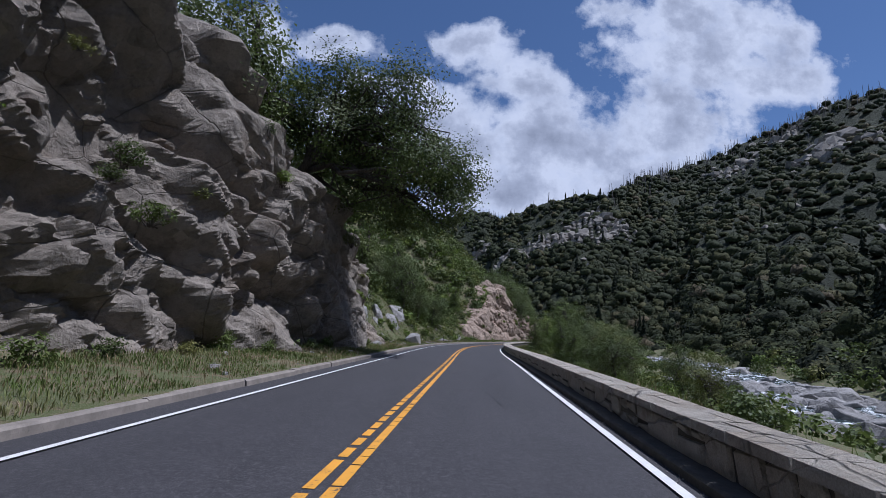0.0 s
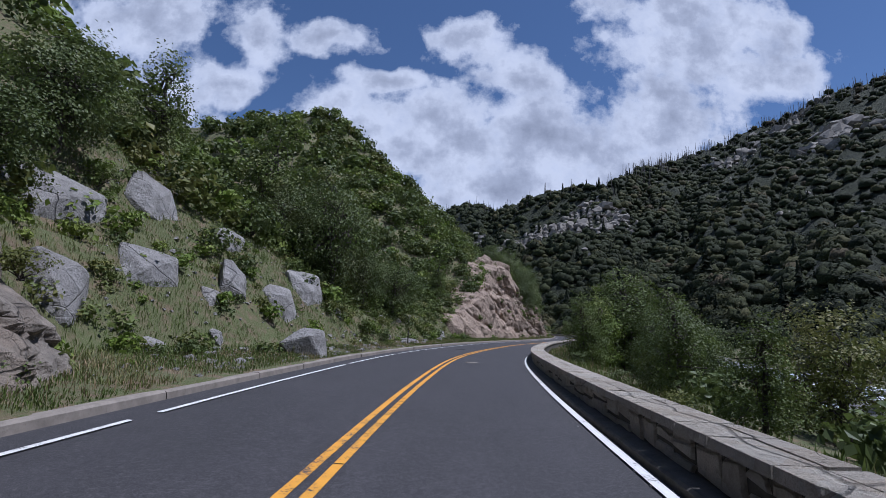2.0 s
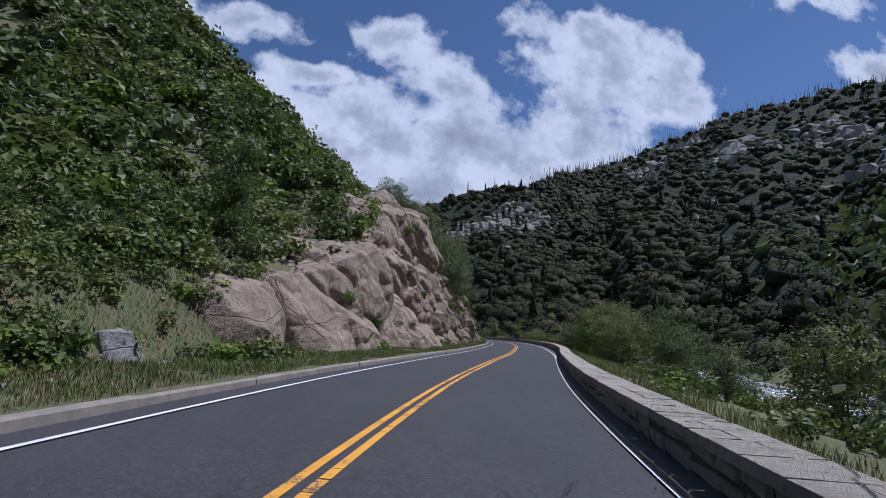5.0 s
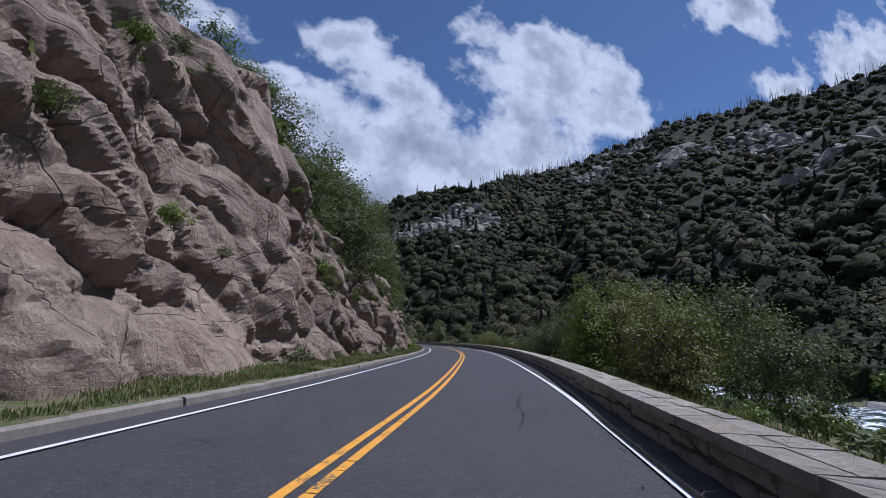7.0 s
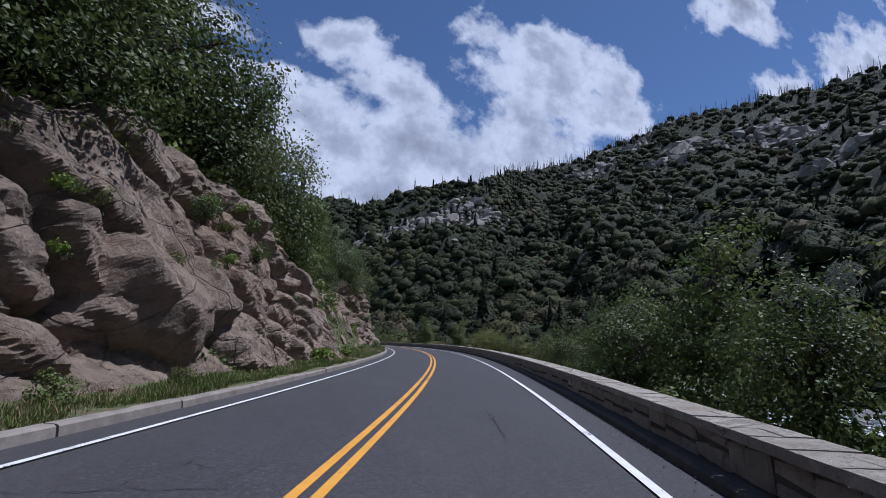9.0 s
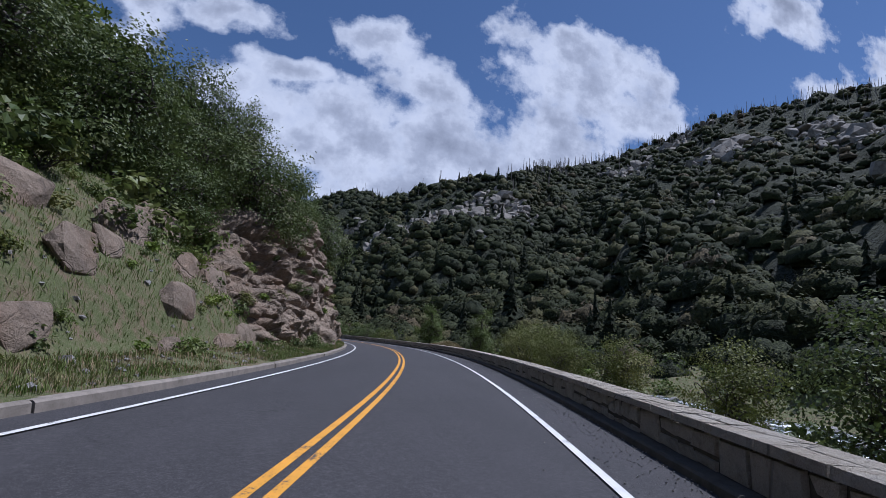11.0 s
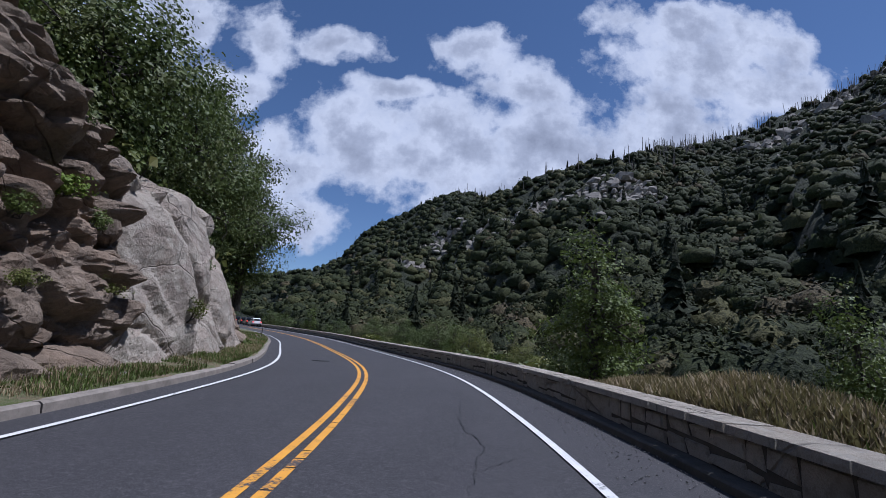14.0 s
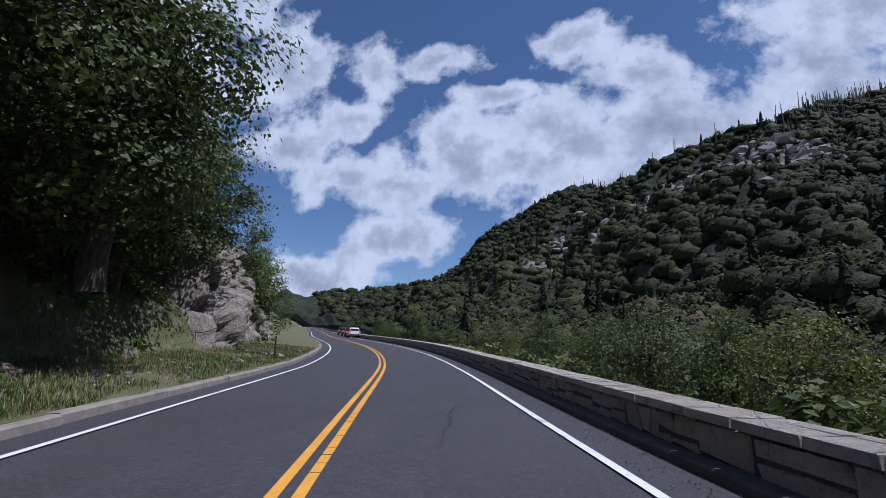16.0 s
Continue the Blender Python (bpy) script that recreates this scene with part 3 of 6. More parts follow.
def build_mountain():
    r = smooth_line(RIDGE, 14)
    m = len(r)
    foot_s = np.interp(np.linspace(0, 1, m), [0, 0.10, 0.30, 0.62, 0.80, 1.0], [-50, -30, 40, 230, 400, 555])
    foot = spot(foot_s, wall_n(foot_s) + 46, -5.5)
    rows = 120
    v = np.linspace(0, 1.25, rows)
    f, g = foot[:, None], r[:, None]
    xy = f[..., :2] + (g - f)[..., :2] * v[None, :, None]
    up = np.where(v < 1, 0.55 * v + 0.45 * v ** 1.8, 1 - 1.2 * (v - 1))
    z = f[..., 2] + (g - f)[..., 2] * up[None]
    mid = np.clip(v * (1 - np.minimum(v, 1)) * 4, 0, 1)[None]
    gully = fbm(np.arange(m)[:, None] / 9.0, v[None] * 2.5, 21, 5) * 60 * mid + fbm(xy[..., 0] / 60, xy[..., 1] / 60, 23, 4) * 16 * np.clip(v * 6, 0, 1)[None]
    ripple = fbm(xy[..., 0] / 22, xy[..., 1] / 22, 29, 3) * 5 * np.clip(v * 4, 0, 1)[None]
    p = np.dstack([xy, (z + gully * 0.8 + ripple)[..., None]])
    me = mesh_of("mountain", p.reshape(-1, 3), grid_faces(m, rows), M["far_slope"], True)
    tagged(new("mountain", me), "steep scrub-covered mountainside with grey rock outcrops", "mountain", kind="structure")
    return p


SLOPE = build_mountain()

# ---- road, lines, kerb ----
part_road = new("road", ribbon("road", -50, S_END, [(-3.95, 0.0), (-2, 0.012), (0, 0.02), (2, 0.012), (lambda s: wall_n(s) - 0.05, 0.0)], M["asphalt"]))
tagged(part_road, "dark grey asphalt road with two lanes", "road", kind="structure")


def stripe(name, centre, width, mat, label, s0=-50, s1=None, gaps=()):
    cuts = [s0] + [e for g in gaps for e in g] + [s1 or S_END]
    vs, fs = [], []
    for a, b in zip(cuts[::2], cuts[1::2]):
        s = np.linspace(a, b, max(2, int((b - a) / 0.5)))
        v = np.stack([spot(s, centre - width / 2, 0.026), spot(s, centre + width / 2, 0.026)], 1)
        f = grid_faces(len(s), 2)[:, ::-1] + sum(len(x) for x in vs)
        vs.append(v.reshape(-1, 3))
        fs.append(f)
    ob = new(name, mesh_of(name, np.concatenate(vs), np.concatenate(fs), mat))
    tagged(ob, label, "road marking", kind="structure")


CUTS = [(3 + 0.52 * k, 3.10 + 0.52 * k + 0.05 * hash2(k, 7, 1)) for k in range(48) if hash2(k, 4, 3) > 0.12]
stripe("centre_line", -0.11, 0.11, M["yellow"], "worn yellow centre line painted on asphalt", gaps=CUTS)
NOTCHES = [(-8 + 0.34 * k, -8 + 0.34 * k + 0.015 + 0.03 * hash2(k, 3, 1)) for k in range(730) if hash2(k // 9, 1, 2) > 0.45 and hash2(k, 2, 5) > 0.4]
stripe("centre_line", 0.11, 0.11, M["yellow"], "worn yellow centre line painted on asphalt", gaps=NOTCHES)
stripe("edge_line", 3.2, 0.12, M["white"], "worn white edge line beside the stone wall")
stripe("edge_line", -3.15, 0.10, M["white"], "thin white edge line beside the kerb", gaps=((33.2, 33.8), (43.0, 43.5), (50.0, 50.5)))


def build_kerb():
    """Concrete kerb in cast lengths along the hill side."""
    thing = new("kerb")
    tagged(thing, "low weathered concrete kerb along the foot of the hill", "kerb", kind="structure")
    rnd = random.Random(4)
    s = -20.0
    while s < 330:
        long = rnd.uniform(2.6, 3.4)
        top, lean = 0.15 + rnd.uniform(-0.012, 0.012), rnd.uniform(-0.02, 0.02)
        a = np.linspace(s + 0.012, s + long - 0.012, 4)
        prof = [(-3.83, -0.1), (-3.85, top - 0.03), (-3.89, top), (-4.06, top), (-4.08, -0.1)]
        v = np.stack([spot(a, n + lean, z) for n, z in prof], 1).reshape(-1, 3)
        f = grid_faces(4, 5)[:, ::-1].tolist() + [[0, 1, 2, 3, 4][::-1], [15, 16, 17, 18, 19]]
        part("kerb_stone", mesh_of("kerb_stone", v, f, M["kerb"]), thing)
        s += long


build_kerb()


# ---- rock faces ----
def connected(grid):
    """Number the connected patches of equal value."""
    label = np.arange(grid.size).reshape(grid.shape)
    while True:
        old = label
        label = label.copy()
        for axis in (0, 1):
            for flip in (False, True):
                g, m = (np.flip(grid, axis), np.flip(label, axis)) if flip else (grid, label)
                if axis == 0:
                    for i in range(1, g.shape[0]):
                        m[i] = np.where(g[i] == g[i - 1], np.minimum(m[i], m[i - 1]), m[i])
                else:
                    for i in range(1, g.shape[1]):
                        m[:, i] = np.where(g[:, i] == g[:, i - 1], np.minimum(m[:, i], m[:, i - 1]), m[:, i])
        if (label == old).all():
            return label


def build_cliff(label, s0, s1, mat, cell, seed, amp=1.0, step=0.16, diag=0.6, skew=1.6, fine=0.10):
    """A broken rock face along the road on the plan's foot, height and lean."""
    s = np.arange(s0, s1, step)
    h = keys(s, TOP) * (1 + 0.22 * fbm(s / 3.0, s * 0 + seed, seed, 4))
    rows, cap = int(max(h) / step) + 1, 14
    v = np.concatenate([np.linspace(-0.05, 1, rows), np.ones(cap)])
    back = np.concatenate([np.zeros(rows), np.linspace(0.25, 3.4, cap)])
    ss, vv = np.meshgrid(s, v, indexing="ij")
    z, bb = vv * h[:, None], back[None] + 0 * ss
    # joints run on the slant
    px, py = ss + 0.16 * fbm(ss / 2.6, z / 2.6, seed, 4), z + bb + 0.16 * fbm(ss / 2.6, z / 2.6, seed + 5, 4)
    qx, qy = (px * math.cos(diag) + py * math.sin(diag)), (-px * math.sin(diag) + py * math.cos(diag)) * skew
    f1, e1, block = blocks(qx, qy, cell, seed, 0.62, 2.2, 0.42)
    f2, e2, _ = blocks(qx * 1.1 + 7, qy, cell * 0.40, seed + 30, 0.42, 2.8)
    f3, _, _ = blocks(qx * 0.8, qy * 1.2 + 3, cell * 0.17, seed + 60, 0.35, 2.6)
    rough = np.clip(fbm(px / 5, py / 5, seed + 17) * 2.2 + 0.75, 0.15, 1.4)
    out = amp * cell * (0.46 * np.maximum(f1, -0.8) + fine * 2.8 * np.maximum(f2, -0.7) * (0.3 + 0.7 * rough) + fine * 0.95 * np.maximum(f3, -0.7) * rough) + 0.05 * fbm(px * 2.5, py * 2.5, seed + 9, 4)
    out -= 0.24 * np.clip(1 - e1 * cell / 0.38, 0, 1) ** 1.5 + 0.09 * np.clip(1 - e2 * cell * 0.4 / 0.30, 0, 1) * rough
    out = np.maximum(out, -1.4)
    ends = np.clip(np.minimum(ss - s0, s1 - ss) / 2.0, 0, 1)
    out = out * np.clip(ends * 1.5, 0.3, 1) - 1.0 * (1 - ends) ** 2
    n = -keys(ss, FOOT) - keys(ss, LEAN) * z - bb + out
    zz = z + np.where(bb > 0, out * 0.5 + bb * 0.45, 0.22 * out * np.clip(vv * 3, 0, 1))
    n = np.minimum(n, -4.25)
    thing = tagged(new("rock_face"), label, "rock face")
    verts, faces = spot(ss, n, zz).reshape(-1, 3), grid_faces(len(s), len(v))
    owner = block.reshape(-1)[faces[:, 0]]
    owner = connected(owner.reshape(len(s) - 1, len(v) - 1)).reshape(-1)
    names, counts = np.unique(owner, return_counts=True)
    owner = np.where(np.isin(owner, names[counts < 40]), -1, owner)
    for cellname in np.unique(owner):
        f = faces[owner == cellname]
        keep, back_index = np.unique(f, return_inverse=True)
        ob = part("block" if cellname >= 0 else "rubble", mesh_of("block", verts[keep], back_index.reshape(-1, 4), mat), thing)
        if cellname < 0:
            ob["kind"] = "stuff"


build_cliff("dark grey fractured granite crag overhanging the roadside", -2, 36.5, M["rock_grey"], 4.2, 11, 0.80, 0.14, -0.75, 1.35, 0.07)
build_cliff("pinkish granite cliff with long slanting joints", 71.5, 102.5, M["rock_pink"], 5.0, 53, 0.46, 0.13, -0.60, 1.5, 0.055)
build_cliff("brown-grey blocky rock face broken into ledges", 101, 140, M["rock_brown"], 3.2, 71, 0.66, 0.13, -0.70, 1.6, 0.065)
build_cliff("rust-stained broken rock ledges above the verge", 158, 191.5, M["rock_brown"], 2.5, 91, 0.88, 0.13, -0.25, 1.6, 0.08)
build_cliff("rusty brown rock lumps beside the grass bank", 204.5, 213, M["rock_brown"], 2.2, 143, 0.8, 0.14, 0.5, 1.1, 0.09)
build_cliff("pale smooth granite slab with dark cracks", 189.5, 206.5, M["rock_pale"], 3.4, 113, 0.22, 0.12, -0.6, 1.5, 0.05)
build_cliff("dark rock outcrop under trees", 222, 242, M["rock_grey"], 3.0, 131, 0.9, 0.2, 0.5, 1.4)


def boulder_mesh(seed, mat, points=20):
    """A broken block: flat faces and worn edges."""
    rnd = random.Random(seed)
    bm = bmesh.new()
    for _ in range(points):
        d = Vector((rnd.gauss(0, 1), rnd.gauss(0, 1), rnd.gauss(0, 1))).normalized()
        r = min(1 / max(abs(x) for x in d), 1.35) * rnd.uniform(0.72, 0.95)
        bm.verts.new(d * r)
    made = bmesh.ops.convex_hull(bm, input=list(bm.verts))
    loose = [v for v in bm.verts if not v.link_faces]
    bmesh.ops.delete(bm, geom=loose, context="VERTS")
    bmesh.ops.dissolve_limit(bm, angle_limit=0.35, verts=list(bm.verts), edges=list(bm.edges))
    bmesh.ops.bevel(bm, geom=list(bm.edges), offset=0.05, segments=1, affect="EDGES")
    bmesh.ops.triangulate(bm, faces=list(bm.faces))
    bmesh.ops.subdivide_edges(bm, edges=list(bm.edges), cuts=1, use_grid_fill=True)
    for v in bm.verts:
        v.co += v.co.normalized() * (noise.noise(v.co * 3.0 + Vector((seed, 0, 0))) * 0.05 + noise.noise(v.co * 8.0 + Vector((seed, 3, 0))) * 0.025)
    bmesh.ops.recalc_face_normals(bm, faces=bm.faces)
    return bm_mesh("boulder", bm, mat)


BOULDERS = [boulder_mesh(i, M["rock_grey"]) for i in range(5)]
BROWN_BOULDERS = [boulder_mesh(40 + i, M["rock_brown"]) for i in range(4)]
PALE_BOULDERS = [boulder_mesh(20 + i, M["river_rock"]) for i in range(4)]


def put_boulder(s, n, size, seed, pale=False, sink=0.3, label="weathered grey boulder lying on the grassy bank"):
    rnd = random.Random(seed)
    me = rnd.choice({True: PALE_BOULDERS, False: BOULDERS, "brown": BROWN_BOULDERS}[pale])
    p = spot(s, n, land(np.array([s]), np.array([n]))[0])
    ob = new("boulder", me)
    k = (size * rnd.uniform(0.9, 1.25), size * rnd.uniform(0.7, 1.0), size * rnd.uniform(0.55, 0.8))
    ob.matrix_world = Matrix.Translation((p[0], p[1], p[2] + k[2] * (0.6 - sink))) @ Euler((rnd.uniform(-.2, .2), rnd.uniform(-.2, .2), rnd.uniform(0, 6))).to_matrix().to_4x4() @ Matrix.Diagonal((*k, 1))
    tagged(ob, label, "boulder", group="boulders on the bank")


def put_slab(s, n, wide, tall, seed, me=None, lean=33.0):
    """A flat-faced block leaning back into the slope."""
    rnd = random.Random(seed)
    ob = new("slab_rock", me or rnd.choice(PALE_BOULDERS))
    p = spot(s, n, land(np.array([s]), np.array([n]))[0] - tall * 0.12)
    ob.matrix_world = Matrix.Translation(p) @ Euler((rnd.uniform(-.25, .25), radians(-lean), radians(turn_at(s)) + rnd.uniform(-.3, .3)), "XYZ").to_matrix().to_4x4() @ Matrix.Diagonal((tall * 0.55, wide, tall, 1))
    tagged(ob, "tilted flat-faced granite slab half buried in the slope", "rock", group="slabs in the slope")


# ---- stone parapet ----
def build_wall():
    s = np.arange(-50, S_END, 1.0)
    wn = wall_n(s)
    rows = [(0.06, -0.3), (0.06, 0.0), (0.56, 0.0), (0.56, -1.4)]
    v = np.stack([spot(s, wn + a, wall_h(s) if z == 0 else z) for a, z in rows], 1).reshape(-1, 3)
    core = tagged(new("parapet_wall", mesh_of("parapet_wall", v, grid_faces(len(s), 4)[:, ::-1], M["mortar"])), "low rubble-stone parapet wall with flat capstones along the road", "wall", kind="structure")
    rows = [(-0.22, -0.1), (-0.22, 0.085), (-0.19, 0.11), (0.10, 0.12)]
    v = np.stack([spot(s, wn + a, z + 0.012 * fbm(s, s * 0 + a, 3)) for a, z in rows], 1).reshape(-1, 3)
    part("footing", mesh_of("footing", v, grid_faces(len(s), 4)[:, ::-1], M["mortar"]), core, "low dark stone footing")


build_wall()


def build_wall_stones():
    """Rubble facing and capstones: each stone its own piece along the first stretch, the rest joined."""
    wall = bpy.data.objects["parapet_wall"]
    rnd = random.Random(12)
    rest = {"facing_stones": ([], []), "capstones": ([], [])}

    def add(kind, corners, single, lift, inset):
        """corners: four (s, a, z) round the stone; it stands proud along lift = (da, dz)."""
        cs = np.mean([c[0] for c in corners])
        ring, top = [], []
        mid = np.mean(np.array(corners), 0)
        for c in corners:
            c = np.array(c)
            ring.append(c)
            d = mid - c
            d = d / max(np.linalg.norm(d), 1e-6)
            tilt = rnd.uniform(0.75, 1.15) if lift[0] else rnd.uniform(0.95, 1.05)
            top.append(c + d * inset * rnd.uniform(0.7, 1.6) + np.array([0, lift[0] * tilt, lift[1] * tilt]))
        pts = np.array(ring + top)
        v = spot(pts[:, 0], wall_n(pts[:, 0]) + pts[:, 1], pts[:, 2])
        f = [[4, 5, 6, 7], [0, 1, 5, 4], [1, 2, 6, 5], [2, 3, 7, 6], [3, 0, 4, 7]]
        if single:
            part("stone" if kind == "facing_stones" else "capstone", mesh_of("stone", v, f, M["wall_stone"]), wall)
        else:
            vs, fs = rest[kind]
            k = 8 * len(vs)
            vs.append(v)
            fs.extend([[i + k for i in q] for q in f])

    # facing, two or three uneven courses
    s = -20.0
    while s < 330:
        w = rnd.uniform(0.45, 1.0)
        single = 4 < s < 48
        top = float(wall_h(s)) + 0.005
        cuts = [0.10, rnd.uniform(0.22, 0.34), top] if rnd.random() < 0.75 else [0.10, top]
        lean0, lean1 = rnd.uniform(-0.12, 0.12), rnd.uniform(-0.12, 0.12)
        for a, b in zip(cuts[:-1], cuts[1:]):
            split = [0, rnd.uniform(0.4, 0.6), 1] if (w > 0.62 and rnd.random() < 0.7) else [0, 1]
            for p, q in zip(split[:-1], split[1:]):
                g = 0.014
                c = [(s + w * p + g + lean0 * rnd.uniform(0, 1), 0.055, a + g), (s + w * q - g + lean1 * rnd.uniform(0, 1), 0.055, a + g + rnd.uniform(-.01, .05)),
                     (s + w * q - g, 0.055, b - g + rnd.uniform(-.05, .0)), (s + w * p + g + rnd.uniform(0, .06), 0.055, b - g - rnd.uniform(0, .03))]
                add("facing_stones", c, single, (-rnd.uniform(0.022, 0.045), 0.0), 0.022)
        s += w
    # capstones
    s = -20.0
    while s < 330:
        w = rnd.uniform(0.45, 0.95)
        single = 4 < s < 70
        edge, top = rnd.uniform(0.22, 0.42), float(wall_h(s)) - 0.005
        rows = [(-0.04, edge), (edge, 0.62)] if rnd.random() < 0.7 else [(-0.04, 0.62)]
        for a, b in rows:
            g, sh = 0.007, rnd.uniform(-0.03, 0.03)
            c = [(s + g + sh * (a > 0), a + g, top), (s + g + rnd.uniform(-.04, .04), b - g, top), (s + w - g + rnd.uniform(-.04, .04), b - g, top), (s + w - g + sh * (a > 0), a + g, top)]
            add("capstones", c, single, (0.0, rnd.uniform(0.096, 0.102)), 0.010)
        s += w
    for kind, (vs, fs) in rest.items():
        ob = part(kind, mesh_of(kind, np.concatenate(vs), fs, M["wall_stone"]), wall)
        ob["kind"] = "stuff"


# ---- plants ----
def fast_mesh(name, verts, quads, mats, mat_index=None, smooth=False):
    me = bpy.data.meshes.new(name)
    nv, nf = len(verts), len(quads)
    me.vertices.add(nv)
    me.vertices.foreach_set("co", np.asarray(verts, np.float32).ravel())
    me.loops.add(nf * 4)
    me.loops.foreach_set("vertex_index", np.asarray(quads, np.int32).ravel())
    me.polygons.add(nf)
    me.polygons.foreach_set("loop_start", np.arange(nf, dtype=np.int32) * 4)
    me.polygons.foreach_set("loop_total", np.full(nf, 4, np.int32))
    for m in mats:
        me.materials.append(m)
    me.polygons.foreach_set("use_smooth", np.full(nf, smooth, bool))
    me.update(calc_edges=True)
    return me


def unit(rng, k):
    v = rng.normal(size=(k, 3))
    return v / np.linalg.norm(v, axis=1)[:, None]


def leaves(rng, centres, length, spread, per, wild=0.42):
    """Sprigs of folded leaves round the given twig ends, turned outwards to the light; returns vertices and quads."""
    centres, outward = centres
    k = len(centres) * per
    c = np.repeat(centres, per, 0) + rng.normal(size=(k, 3)) * spread * np.array([1.0, 1.0, 0.65])
    face = np.repeat(outward, per, 0) + np.array([0, 0, 0.3]) + rng.normal(size=(k, 3)) * wild
    face /= np.linalg.norm(face, axis=1)[:, None] + 1e-9
    along = np.cross(face, unit(rng, k))
    along /= np.linalg.norm(along, axis=1)[:, None] + 1e-9
    side = np.cross(face, along)
    ln = length * rng.uniform(0.6, 1.3, (k, 1))
    wd = ln * rng.uniform(0.28, 0.48, (k, 1))
    fold = np.cross(along, side) * ln * 0.10
    v = np.stack([c - along * ln * 0.5, c + side * wd + fold, c + along * ln * 0.5, c - side * wd + fold], 1).reshape(-1, 3)
    return v, np.arange(len(v)).reshape(-1, 4)


def twig_ends(rng, lobes, count, shell=0.55, gap=0.35):
    """Points in uneven lobes (x, y, z, rx, ry, rz), with gaps."""
    lobes = np.array(lobes, float)
    w = (lobes[:, 3] * lobes[:, 4] * lobes[:, 5]) ** 0.67
    pick = rng.choice(len(lobes), count * 2, p=w / w.sum())
    d = unit(rng, count * 2)
    r = shell + (1 - shell) * rng.uniform(0, 1, (count * 2, 1)) ** 0.7
    lump = 1 + 0.35 * np.sin(d[:, :1] * 5 + pick[:, None]) * np.sin(d[:, 1:2] * 6 + 2 * pick[:, None]) * np.cos(d[:, 2:] * 5)
    p = lobes[pick, :3] + d * lobes[pick, 3:] * r * lump
    holes = np.sin(p[:, 0] * 2.9) + np.sin(p[:, 1] * 3.3 + 1) + np.sin(p[:, 2] * 3.7 + 2)
    keep = (holes > -1.2 + gap) | (rng.uniform(size=len(p)) < 0.25)
    d = d + np.array([0, 0, 0.15])
    return p[keep][:count], (d / np.linalg.norm(d, axis=1)[:, None])[keep][:count]


def tube(path, radii, sides=6):
    """A tapered limb along a path; vertices and quads."""
    path, radii = np.array(path, float), np.array(radii, float)
    t = np.gradient(path, axis=0)
    t /= np.linalg.norm(t, axis=1)[:, None] + 1e-9
    ref = np.array([0.3, 0.9, 0.2])
    a = np.cross(t, ref)
    a /= np.linalg.norm(a, axis=1)[:, None] + 1e-9
    b = np.cross(t, a)
    ang = np.linspace(0, 2 * math.pi, sides, endpoint=False)
    ring = a[:, None] * np.cos(ang)[None, :, None] + b[:, None] * np.sin(ang)[None, :, None]
    v = (path[:, None] + ring * radii[:, None, None]).reshape(-1, 3)
    q = []
    for i in range(len(path) - 1):
        for k in range(sides):
            q.append([i * sides + k, i * sides + (k + 1) % sides, (i + 1) * sides + (k + 1) % sides, (i + 1) * sides + k])
    return v, np.array(q)


def joined(pieces):
    vs, qs, off = [], [], 0
    for v, q in pieces:
        vs.append(v)
        qs.append(q + off)
        off += len(v)
    return np.concatenate(vs), np.concatenate(qs)


def limb_path(rng, a, b, wob=0.12, k=6):
    a, b = np.array(a, float), np.array(b, float)
    t = np.linspace(0, 1, k)[:, None]
    p = a + (b - a) * t
    p += rng.normal(size=p.shape) * wob * np.linalg.norm(b - a) * np.sin(t * math.pi) * 0.5
    p[:, 2] += np.sin(t[:, 0] * math.pi) * np.linalg.norm(b - a) * 0.06
    return p


def make_tree(seed, label, lobes, trunk, girth, leaf_mat, sprigs, leaf=0.13, per=11, spread=0.16, limbs=9, bare=0.0, shell=0.68, gap=0.35):
    """A tree: an Empty at the foot with trunk, limbs and crown. trunk: (x, y, z) path points from the foot up."""
    rng = np.random.default_rng(seed)
    thing = new("tree")
    tagged(thing, label, "tree")
    tp = np.array(trunk, float)
    tv = limb_path(rng, tp[0], tp[1], 0.06, 5)
    for k in range(1, len(tp) - 1):
        tv = np.vstack([tv, limb_path(rng, tp[k], tp[k + 1], 0.08, 5)[1:]])
    part("trunk", fast_mesh("trunk", *tube(tv, np.linspace(girth, girth * 0.35, len(tv)), 8), [M["bark"]], smooth=True), thing)
    both = twig_ends(rng, lobes, sprigs, shell, gap)
    ends = both[0]
    lob = np.array(lobes, float)
    for k in range(limbs):
        c = lob[k % len(lob)]
        goal = c[:3] + unit(rng, 1)[0] * c[3:] * rng.uniform(0.3, 0.8)
        start = tv[int(len(tv) * rng.uniform(0.35, 0.95))]
        lp = limb_path(rng, start, goal, 0.22, 7)
        pieces = [tube(lp, np.linspace(girth * 0.42, girth * 0.09, 7), 6)]
        for m in range(5):
            e = ends[rng.integers(len(ends))] if rng.uniform() < 0.25 else ends[np.argsort(((ends - lp[3 + m % 4]) ** 2).sum(1))[rng.integers(3, 60) % len(ends)]]
            pieces.append(tube(limb_path(rng, lp[2 + m % 5], e, 0.25, 5), np.linspace(girth * 0.13, girth * 0.03, 5), 4))
        part("limb", fast_mesh("limb", *joined(pieces), [M["bark"]], smooth=True), thing)
    part("crown", fast_mesh("crown", *leaves(rng, both, leaf, spread, per), [leaf_mat]), thing)
    return thing


